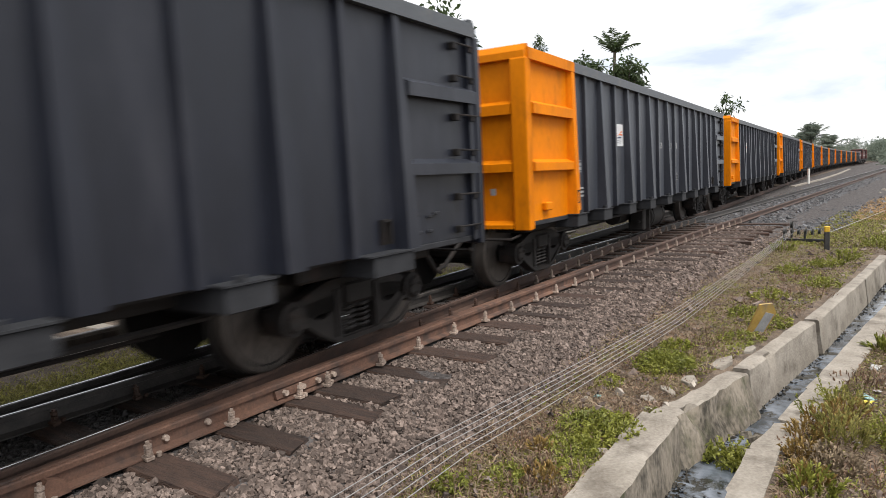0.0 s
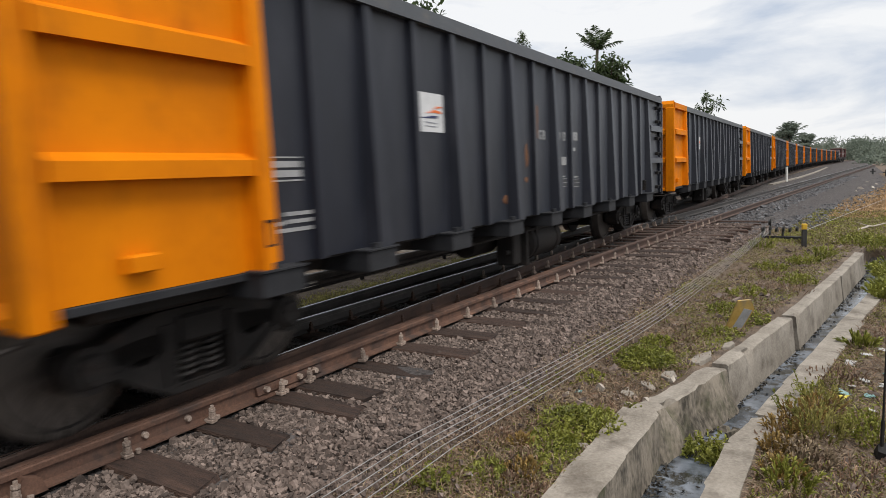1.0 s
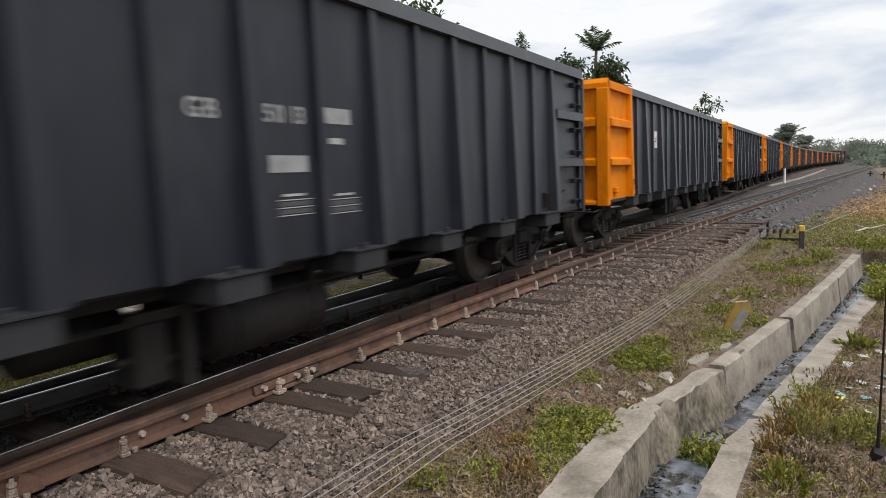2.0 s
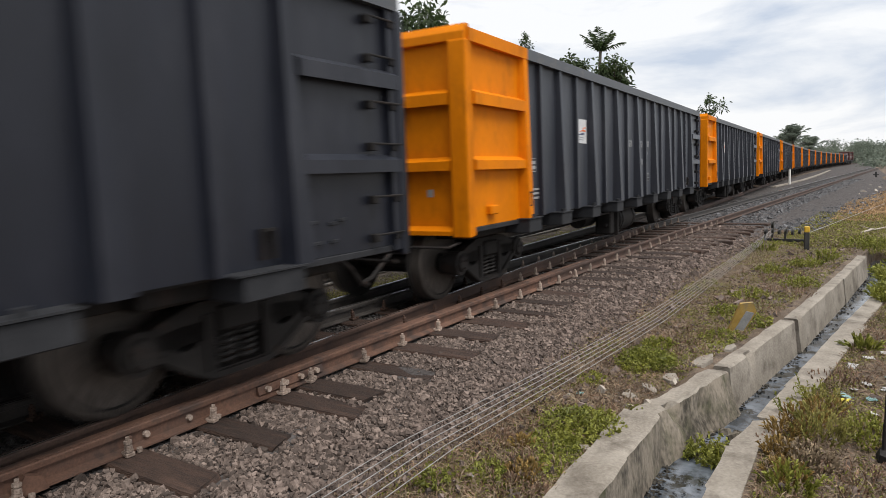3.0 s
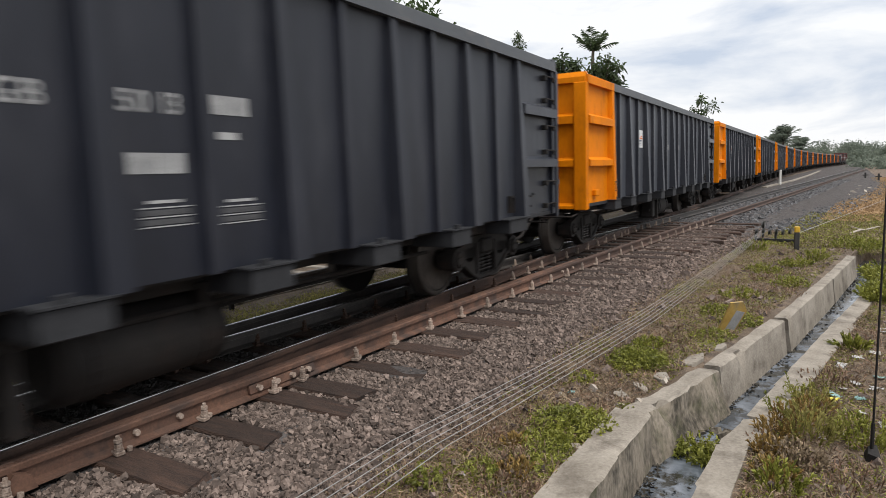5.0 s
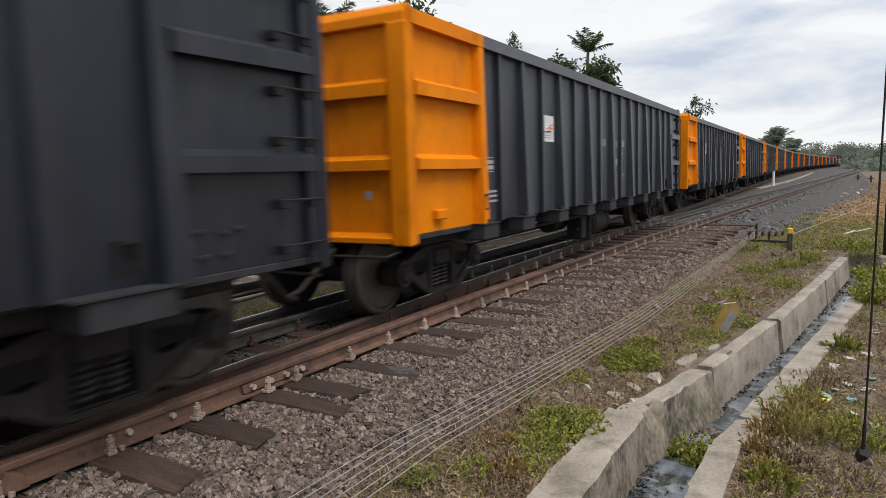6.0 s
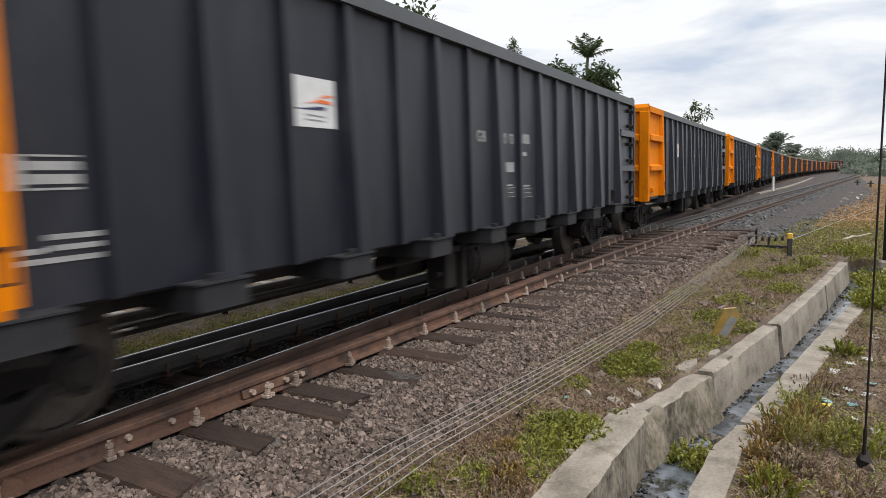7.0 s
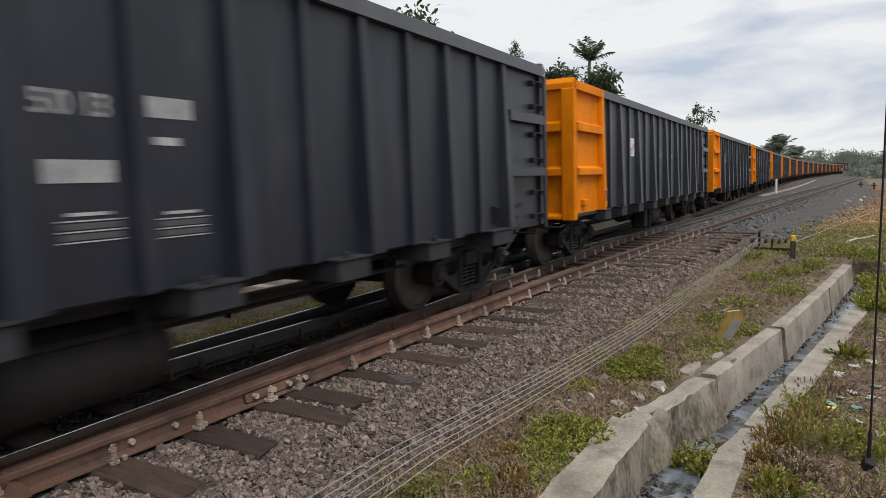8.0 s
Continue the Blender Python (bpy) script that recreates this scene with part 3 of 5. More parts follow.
def bogie_side(side):
    """Cast side frame: one bowed plate with oval windows beside the spring nest."""
    s = Shape()
    h = WHEELBASE / 2
    xs = [-h - 0.12 + (2 * h + 0.24) * i / 64 for i in range(65)]
    rows = []
    for x in xs:
        a = abs(x)
        top = 0.645 - 0.15 * max(0.0, min(1.0, (a - 0.30) / (h - 0.30))) ** 1.3 - 0.10 * max(0.0, (a - h) / 0.12) ** 2
        bot = 0.125 + 0.20 * max(0.0, min(1.0, (a - 0.24) / (h - 0.40))) ** 1.25 + (0.06 if a > h - 0.13 else 0.0)
        mid = 0.40 + 0.05 * min(1.0, a / h)
        hi = lo = mid
        e = (a - 0.44) / 0.120
        if abs(e) < 1:
            hi, lo = mid + 0.085 * math.sqrt(1 - e * e), mid - 0.080 * math.sqrt(1 - e * e)
        if a < 0.215:
            hi, lo = 0.52, 0.175
        rows.append((x, top, hi, lo, bot))
    ya, yb = side * 0.79, side * 0.895
    for p, q in ((1, 2), (3, 4)):
        s.prism_y([(r[0], r[p]) for r in rows] + [(r[0], r[q]) for r in rows[::-1]], ya, yb)
    # raised lip along the bowed lower edge and the columns
    band(s, [(r[0], r[4] + 0.02) for r in rows[8:57]], 0.04, side * 0.78, side * 0.92)
    for sx in (-1, 1):
        s.prism_y([(sx * 0.215, 0.16), (sx * 0.275, 0.16), (sx * 0.285, 0.56), (sx * 0.215, 0.56)], side * 0.78, side * 0.915)
    return s


def spring(side, x):
    """One coil spring."""
    s, sides, n = Shape(), 4, 48
    vs, fs = [], []
    for i in range(n + 1):
        a = 2 * math.pi * 5.5 * i / n
        z = 0.185 + 0.235 * i / n
        for k in range(sides):
            b = 2 * math.pi * k / sides
            r = 0.062 + 0.014 * math.cos(b)
            vs.append((x + r * math.cos(a), side * 0.84 + r * math.sin(a), z + 0.014 * math.sin(b)))
    for i in range(n):
        fs += [(i * sides + k, i * sides + (k + 1) % sides, (i + 1) * sides + (k + 1) % sides, (i + 1) * sides + k) for k in range(sides)]
    return s.add(vs, fs)


def wheelset_mesh():
    s = Shape()
    s.tube((0, -0.62, 0), (0, 0.62, 0), 0.075, 12, slot=0)
    for side in (-1, 1):
        s.lathe_y(0, 0, [(side * 0.47, 0.10), (side * 0.485, 0.34), (side * 0.49, WHEEL_R + 0.028), (side * 0.515, WHEEL_R + 0.026), (side * 0.53, WHEEL_R),
                         (side * 0.645, WHEEL_R - 0.006), (side * 0.653, WHEEL_R - 0.02), (side * 0.653, WHEEL_R - 0.068), (side * 0.60, WHEEL_R - 0.080)], 32, slot=0)
        s.lathe_y(0, 0, [(side * 0.601, WHEEL_R - 0.078), (side * 0.603, WHEEL_R - 0.10), (side * 0.606, 0.17), (side * 0.64, 0.13), (side * 0.66, 0.09)], 32, slot=2)
        # Worn tread; the ring on the rim's outer face is a painted highlight
        s.lathe_y(0, 0, [(side * 0.532, WHEEL_R - 0.02), (side * 0.533, WHEEL_R + 0.003), (side * 0.648, WHEEL_R - 0.003), (side * 0.656, WHEEL_R - 0.022), (side * 0.656, WHEEL_R - 0.050), (side * 0.652, WHEEL_R - 0.051)], 32, slot=1)
        for i in range(4):
            a = math.pi / 2 * i + 0.3
            s.tube((math.cos(a) * 0.04, side * 0.66, math.sin(a) * 0.04), (math.cos(a) * 0.04, side * 0.675, math.sin(a) * 0.04), 0.014, 6, slot=0)
    return s.mesh("wheelset", M_UNDER, M_TREAD, M_PLATE, smooth=True)


def wagon():
    w = thing("coal_wagon", "black steel coal wagon with an orange rear end, rolling", "freight wagon", "wagons of the coal train")
    top = RIM - 0.02
    # tub
    for side in (-1, 1):
        y = side * HALF
        ya, yb = (y - side * 0.03, y)
        part("side_panel", Shape().box(EDGE, FRONT, min(ya, yb), max(ya, yb), SILL, top - 0.1), M_BLACK, w, "matt black side sheet")
        r = Shape().box(REAR, EDGE, min(ya, yb), max(ya, yb), SILL, top - 0.1)
        p = part("end_bay_panel", r, M_YELLOW, w, "orange painted side bay")
        for z0, z1 in ((2.10, 2.26), (1.44, 1.58)):
            s = Shape()
            rib(s, REAR + 0.055, EDGE - 0.14, y, side, z0, z1)
            part("rib", s, M_YELLOW, p)
        s = Shape()
        lo, hi = SILL + 0.002, top - 0.16
        s.hexa([(EDGE - 0.18, y, lo), (EDGE + 0.02, y, lo), (EDGE - 0.04, y + side * 0.135, lo), (EDGE - 0.16, y + side * 0.135, lo)],
               [(EDGE - 0.13, y, hi), (EDGE + 0.01, y, hi), (EDGE, y + side * 0.07, hi), (EDGE - 0.11, y + side * 0.07, hi)])
        part("stake", s, M_YELLOW, w, "orange side stake")
        s = Shape().soft_box(REAR, REAR + 0.055, min(y, y + side * 0.07), max(y, y + side * 0.07), SILL - 0.085, top - 0.16, 0.012)
        part("corner_post", s, M_YELLOW, w, "orange corner post")
        s = Shape()
        s.soft_box(-1.02, -0.84, min(y, y + side * 0.07), max(y, y + side * 0.07), SILL + 0.11, SILL + 0.21, 0.012)
        part("handle_box", s, M_YELLOW, p)
        s = Shape()
        for x in (EDGE - 0.135, EDGE - 0.065):
            s.box(x - 0.008, x + 0.008, min(y + side * 0.10, y + side * 0.13), max(y + side * 0.10, y + side * 0.13), SILL + 0.16, SILL + 0.31)
        s.box(EDGE - 0.143, EDGE - 0.057, min(y + side * 0.10, y + side * 0.13), max(y + side * 0.10, y + side * 0.13), SILL + 0.302, SILL + 0.32)
        s.box(EDGE - 0.143, EDGE - 0.057, min(y + side * 0.10, y + side * 0.13), max(y + side * 0.10, y + side * 0.13), SILL + 0.15, SILL + 0.165)
        part("door_latch", s, M_UNDER, w, "dark door latch")
        for x in STAKES + [LAST_STAKE]:
            heavy = any(abs(x - h) < 0.02 for h in HEAVY) or x == LAST_STAKE
            part("stake", stake(side, x, heavy), M_BLACK, w)
        for z0, z1 in ((2.09, 2.245), (1.44, 1.58)):
            s = Shape()
            rib(s, LAST_STAKE + 0.08, FRONT - 0.04, y, side, z0, z1)
            part("rib", s, M_BLACK, w)
        s = Shape().box(FRONT - 0.10, FRONT, min(y, y + side * 0.05), max(y, y + side * 0.05), SILL - 0.04, top - 0.15)
        part("corner_post", s, M_BLACK, w)
        s = Shape()
        for x in (10.42, 10.51):
            s.box(x - 0.01, x + 0.01, min(y, y + side * 0.05), max(y, y + side * 0.05), SILL + 0.06, SILL + 0.24)
        s.box(10.41, 10.52, min(y, y + side * 0.05), max(y, y + side * 0.05), SILL + 0.24, SILL + 0.258)
        part("door_latch", s, M_UNDER, w, "dark door latch")
        # hinges and clips on the leading bay
        for x, z in ((10.86, 1.36), (10.92, 1.10), (10.95, 0.95), (11.12, 1.08), (11.22, 1.10), (11.12, 0.95)):
            a, b = sorted((y - side * 0.002, y + side * 0.022))
            part("hinge", Shape().soft_box(x - 0.035, x + 0.035, a, b, z - 0.014, z + 0.014, 0.005), M_SILL, w)
        # ladder at the leading corner, its outer stile standing clear of the body
        yo = y + side * 0.065
        part("ladder_stile", Shape().box(FRONT + 0.050, FRONT + 0.075, *sorted((yo - 0.008, yo + 0.008)), SILL - 0.08, 2.02), M_UNDER, w, "dark ladder stile")
        for z in (0.95, 1.25, 1.66, 1.98, 2.33, 2.62):
            s = Shape()
            s.tube((FRONT - 0.33, yo, z), (FRONT + (0.06 if z < 2.3 else -0.03), yo, z), 0.0095, 6)
            s.soft_box(FRONT - 0.37, FRONT - 0.31, *sorted((y, y + side * 0.070)), z - 0.055, z + 0.010, 0.006)
            s.soft_box(FRONT - 0.08, FRONT - 0.04, *sorted((y, y + side * 0.070)), z - 0.055, z + 0.008, 0.006)
            part("ladder_rung", s, M_UNDER, w, "dark steel rung")
        # rim
        out = side * 0.075
        prof = [(y - side * 0.04, top - 0.16), (y + out, top - 0.17), (y + out, top - 0.045), (y - side * 0.02, top), (y - side * 0.06, top)]
        part("rim", Shape().prism_x(prof, EDGE, FRONT), M_CAP, w, "grey worn top rim")
        part("rim", Shape().prism_x(prof, REAR, EDGE), M_YELLOW, w, "orange top rim")
        # sill and outriggers
        for x0, x1, inset in ((REAR + 0.1, -0.15, -0.012), (-0.15, 10.2, 0.30), (10.2, FRONT - 0.06, -0.012)):
            lo, hi = sorted((y - side * (inset + 0.07), y - side * inset))
            # The inset sill takes the darker steel: shade under the panel as colour
            part("side_sill", Shape().soft_box(x0, x1, lo, hi, SILL - (0.055 if inset < 0 else 0.14), SILL - 0.003, 0.006), M_SILL if inset < 0 else M_UNDER, w)
        for x in OUTRIGGERS:
            s = Shape()
            a, b = sorted((side * 0.62, y + side * 0.15))
            s.soft_box(x - 0.19, x + 0.19, a, b, SILL - 0.165, SILL - 0.004, 0.008)
            a, b = sorted((side * 0.62, y + side * 0.165))
            s.box(x - 0.205, x + 0.205, a, b, SILL - 0.004, SILL + 0.008)
            s.tube((x - 0.05, y + side * 0.12, SILL), (x - 0.05, y + side * 0.12, SILL + 0.05), 0.035, 8)
            part("outrigger", s, M_SILL, w)
        s = Shape()
        a, b = sorted((side * 0.62, y + side * 0.15))
        s.soft_box(10.14, 10.66, a, b, SILL - 0.165, SILL - 0.004, 0.008)
        s.box(10.08, 10.70, *sorted((side * 0.62, y + side * 0.165)), SILL - 0.004, SILL + 0.008)
        part("outrigger", s, M_SILL, w)
    for x, m in ((REAR, M_YELLOW), (FRONT, M_BLACK)):
        d = -1 if x == REAR else 1
        s = Shape().box(min(x, x - d * 0.03), max(x, x - d * 0.03), -HALF, HALF, SILL - 0.06, top - 0.1)
        p = part("end_panel", s, m, w, "orange end sheet" if x == REAR else "black end sheet")
        for z0, z1 in ((2.10, 2.26), (1.44, 1.58), (SILL - 0.07, SILL + 0.02)):
            s = Shape()
            s.prism_y(rib_outline(x, d, z0, z1), -HALF + 0.14, HALF - 0.14)
            part("rib", s, m, p)
        for y in (-HALF, HALF):
            s = Shape().soft_box(min(x, x + d * 0.09), max(x, x + d * 0.09), y - 0.13 if y > 0 else y - 0.073, y + 0.073 if y > 0 else y + 0.13, SILL - 0.09, top - 0.16, 0.012)
            part("corner_flange", s, m, p)
        o = [(x - d * 0.05, top - 0.16), (x + d * 0.075, top - 0.16), (x + d * 0.075, top - 0.08), (x + d * 0.02, top), (x - d * 0.05, top)]
        part("rim", Shape().prism_y(o, -HALF - 0.05, HALF + 0.05), m if x == REAR else M_CAP, w)
    part("data_plate", Shape().box(REAR - 0.004, REAR - 0.001, -HALF + 0.40, -HALF + 0.47, 1.17, 1.25), M_WHITE, w, "small white plate")
    part("floor_plate", Shape().box(REAR + 0.03, FRONT - 0.03, -HALF + 0.03, HALF - 0.03, SILL - 0.02, SILL + 0.01), M_UNDER, w)
    part("centre_sill", Shape().soft_box(REAR - 0.02, FRONT + 0.02, -0.18, 0.18, 0.55, SILL - 0.02, 0.01), M_UNDER, w)
    for x, d in ((REAR, -1), (FRONT, 1)):
        s = Shape()
        a, b = sorted((x, x + d * 0.60))
        s.soft_box(a, b, -0.07, 0.07, 0.68, 0.84, 0.02)
        s.soft_box(*sorted((x + d * 0.50, x + d * 0.70)), -0.13, 0.13, 0.64, 0.90, 0.03)
        part("coupler", s, M_UNDER, w)
        s = Shape()
        pts = [(x + d * 0.1, -0.45, 0.70), (x + d * 0.34, -0.44, 0.55), (x + d * 0.54, -0.40, 0.38), (x + d * 0.70, -0.36, 0.33)]
        for p, q in zip(pts, pts[1:]):
            s.tube(p, q, 0.025, 8)
        part("brake_hose", s, M_UNDER, w)
        s = Shape()
        s.tube((x + d * 0.02, -1.15, 0.70), (x + d * 0.18, -1.10, 0.66), 0.015, 6)
        s.tube((x + d * 0.18, -1.10, 0.66), (x + d * 0.22, -0.55, 0.66), 0.015, 6)
        part("uncoupling_lever", s, M_UNDER, w)
    # brake gear between the bogies
    part("brake_cylinder", Shape().tube((4.10, -0.50, 0.50), (4.75, -0.50, 0.50), 0.16, 16), M_UNDER, w, smooth=True)
    tank = Shape().tube((5.22, -0.74, 0.42), (6.28, -0.74, 0.42), 0.255, 20).tube((5.16, -0.74, 0.42), (5.22, -0.74, 0.42), 0.20, 20, 0.255).tube((6.28, -0.74, 0.42), (6.34, -0.74, 0.42), 0.255, 20, 0.20)
    part("air_reservoir", tank, M_UNDER, w, smooth=True)
    for x in (5.35, 6.12):
        s = Shape().tube((x - 0.025, -0.74, 0.42), (x + 0.025, -0.74, 0.42), 0.265, 20)
        s.box(x - 0.03, x + 0.03, -0.98, -0.92, 0.42, 0.75)
        part("hanger", s, M_UNDER, w)
    part("valve_box", Shape().soft_box(4.55, 4.78, -0.98, -0.72, 0.20, 0.60, 0.02), M_UNDER, w)
    s = Shape().box(4.86, 4.93, -1.02, -0.60, 0.16, 0.75)
    s.box(4.50, 4.93, -1.00, -0.95, 0.60, 0.66)
    s.tube((4.45, -0.90, 0.38), (4.95, -0.90, 0.30), 0.03, 8)
    part("valve_bracket", s, M_UNDER, w)
    part("brake_rod", Shape().tube((0.8, -0.35, 0.42), (9.0, -0.35, 0.42), 0.018, 6), M_UNDER, w)
    part("brake_rod", Shape().tube((0.8, -0.95, 0.60), (9.0, -0.95, 0.60), 0.022, 6), M_UNDER, w)
    # bogies
    ws = wheelset_mesh()
    for bx in BOGIES:
        # Unseen block added above each bogie so the gap below the floor stays dark
        part("dark_filler", Shape().soft_box(bx - 0.85, bx + 0.85, -1.08, 1.08, 0.69, SILL - 0.025, 0.02), M_UNDER, w)
    for bx in BOGIES:
        b = part("bogie", Shape().soft_box(-0.17, 0.17, -0.93, 0.93, 0.42, 0.60, 0.02).tube((0, 0, 0.58), (0, 0, 0.68), 0.2, 16), M_UNDER, w, at=pose(bx, 0, 0))
        for side in (-1, 1):
            part("side_frame", bogie_side(side), M_UNDER, b, "cast steel side frame")
            for x in (-0.09, 0.09):
                part("spring", spring(side, x), M_SPRING, b, "dusty coil spring", smooth=True)
            for sx in (-1, 1):
                s = Shape()
                h = sx * WHEELBASE / 2
                s.soft_box(h - 0.12, h + 0.12, *sorted((side * 0.68, side * 0.905)), 0.31, 0.50, 0.03)
                s.tube((h, side * 0.78, 0.42), (h, side * 0.93, 0.42), 0.135, 18)
                s.tube((h, side * 0.93, 0.42), (h, side * 0.965, 0.42), 0.10, 18, 0.085)
                for i in range(3):
                    g = 2 * math.pi * i / 3 + 0.5
                    s.tube((h + 0.055 * math.cos(g), side * 0.96, 0.42 + 0.055 * math.sin(g)), (h + 0.055 * math.cos(g), side * 0.98, 0.42 + 0.055 * math.sin(g)), 0.016, 6)
                part("axle_box", s, M_UNDER, b)
        for sx in (-1, 1):
            part("brake_beam", Shape().soft_box(sx * 0.42 - 0.10, sx * 0.42 + 0.10, -0.80, 0.80, 0.24, 0.50, 0.02), M_UNDER, b)
        for sx in (-1, 1):
            part("wheelset", ws, (M_UNDER, M_TREAD), b, "steel wheelset with bright treads", at=pose(sx * WHEELBASE / 2, 0, WHEEL_R))
    # markings on both sides sit 3 mm proud of the sheet
    y = -HALF - 0.003
    for txt, x in (("G", 4.81), ("B", 4.95), ("5", 5.43), ("0", 5.535), ("1", 5.675), ("3", 5.745)):
        lettering(txt, x, y, 1.785, 0.165, w, 0.95)
    for i in range(3):
        part("number_bar", Shape().box(6.05 + i * 0.102, 6.05 + i * 0.102 + 0.082, y - 0.002, y, 1.80, 1.915), M_WHITE, w)
    for i in range(4):
        part("code_bar", Shape().box(5.46 + i * 0.094, 5.46 + i * 0.094 + 0.078, y - 0.002, y, 1.450, 1.565), M_WHITE, w)
    part("small_plate", Shape().box(6.08, 6.24, y - 0.002, y, 1.650, 1.695), M_WHITE, w)
    for x, drop in ((5.51, 0.0), (6.07, 0.02)):
        part("data_line", Shape().box(x + 0.05, x + 0.27, y - 0.002, y, 1.286 - drop, 1.304 - drop), M_WHITE, w)
        for k in range(3):
            z = 1.262 - drop - 0.053 * k
            part("data_line", Shape().box(x, x + 0.34, y - 0.002, y, z - 0.0035, z + 0.0035), M_WHITE, w)
            if k < 2:
                part("caption_bar", Shape().box(x + 0.01, x + 0.33, y - 0.002, y, z - 0.042, z - 0.012), M_DIM, w)
    for z, h in ((1.510, 0.042), (1.448, 0.046), (1.402, 0.011), (1.556, 0.010)):
        part("data_line", Shape().box(0.11, 0.37, y - 0.002, y, z - h / 2, z + h / 2), M_WHITE, w)
    o = [(0.062 + 0.038 * math.copysign(abs(math.cos(g)) ** 0.5, math.cos(g)), 1.479 + 0.083 * math.copysign(abs(math.sin(g)) ** 0.5, math.sin(g))) for g in [2 * math.pi * i / 24 for i in range(24)]]
    part("data_patch", Shape().prism_y(o, y - 0.002, y), M_LOGO_P, w, "pale grey painted patch")
    for x0, z in ((0.18, 1.178), (0.19, 1.126), (0.05, 1.118), (0.05, 1.070)):
        x1 = 0.17 if z == 1.118 else 0.475
        part("data_line", Shape().box(x0, x1, y - 0.002, y, z - 0.0135, z + 0.0135), M_LOGO_P, w)
    x = 1.93
    emblem = part("emblem_plate", Shape().box(x, x + 0.455, y - 0.002, y, 1.785, 2.135), M_EMBLEM, w, "white emblem plate with slanted stripes")
    for m, o in ((M_LOGO_O, [(0.12, 0.163), (0.26, 0.178), (0.41, 0.170), (0.41, 0.192), (0.28, 0.204), (0.22, 0.185)]),
                 (M_LOGO_O, [(0.27, 0.207), (0.42, 0.228), (0.43, 0.240), (0.34, 0.236)]),
                 (M_LOGO_N, [(0.00, 0.124), (0.14, 0.122), (0.33, 0.127), (0.35, 0.150), (0.26, 0.150), (0.14, 0.134)]),
                 (M_LOGO_G, [(0.12, 0.085), (0.33, 0.075), (0.33, 0.084), (0.12, 0.094)]),
                 (M_LOGO_G, [(0.12, 0.050), (0.33, 0.045), (0.33, 0.054), (0.12, 0.059)])):
        part("stripe", Shape().prism_y([(x + u, 1.785 + v) for u, v in o], y - 0.005, y - 0.0022), m, emblem)
    return w


# Small unevenness of the pull along the clip.
DRIFT_T = [0.0, 0.5, 1.0, 1.5, 2.2, 3.0, 3.5, 4.0, 4.5, 5.2, 6.0, 6.5, 7.0, 7.5, 8.0]
DRIFT_X = [-0.317, -0.60, -0.40, -0.40, -0.357, -0.29, -0.56, -0.12, -0.46, -0.437, -0.413, -0.419, -0.235, -0.362, -0.404]


def rust_patches(w):
    """Scraped orange-brown patches on one wagon's side."""
    y = -HALF - 0.003
    for k, (x, z, a, b) in enumerate(((4.74, 2.00, 0.07, 0.20), (4.40, 1.57, 0.05, 0.12), (4.38, 1.29, 0.05, 0.03), (3.78, 1.085, 0.10, 0.045))):
        n, pts = 30, []
        for i in range(n):
            f = 2 * math.pi * i / n
            r = 1 + 0.6 * noise.noise((1.6 * math.cos(f) + k * 3, 1.6 * math.sin(f), 1)) + 0.25 * noise.noise((5 * math.cos(f), 5 * math.sin(f), k))
            pts.append((x + a * r * math.cos(f), z + b * r * math.sin(f)))
        part("rust_patch", Shape().prism_y(pts, y - 0.001, y + 0.002), M_RUSTPAINT, w, "scraped rust-orange patch")


def train_x(t):
    """Paint edge of the reference wagon along the line."""
    return 6.579 + 9.390 * t + 0.021 * t * t + float(np.interp(t, DRIFT_T, DRIFT_X))


def on_line(x):
    """Pose of a wagon whose paint edge is at x, its bogies on the rails."""
    xa, xb = x + BOGIES[0], x + BOGIES[1]
    ya, yb = main_y(xa) + GAUGE / 2, main_y(xb) + GAUGE / 2
    turn = math.atan2(yb - ya, xb - xa)
    f = -BOGIES[0] / (BOGIES[1] - BOGIES[0])
    return pose(x, ya + (yb - ya) * f, 0.0, 0, 0, math.degrees(turn))


FIRST = wagon()
WAGONS = {-6: FIRST}
for n in range(-5, 12):
    WAGONS[n] = copy_thing(FIRST, on_line(train_x(0) + PITCH * n))
rust_patches(WAGONS[-1])


# ---- loose stone, plants, small things ----
def bulk(name, verts, faces, mat, label, category, kind="", group="", parent=None, smooth=False):
    me = bpy.data.meshes.new(name)
    me.from_pydata(verts.tolist() if isinstance(verts, np.ndarray) else verts, [], faces.tolist() if isinstance(faces, np.ndarray) else faces)
    me.materials.append(mat)
    if smooth:
        me.polygons.foreach_set("use_smooth", [True] * len(me.polygons))
    ob = new(name, me)
    if parent:
        ob.parent = parent
        return tagged(ob, label)
    return tagged(ob, label, category, group, kind)


CUBE_V = np.array([(x, y, z) for x in (-1, 1) for y in (-1, 1) for z in (-1, 1)], float)
CUBE_F = np.array([(0, 1, 3, 2), (4, 6, 7, 5), (0, 4, 5, 1), (2, 3, 7, 6), (0, 2, 6, 4), (1, 5, 7, 3)])


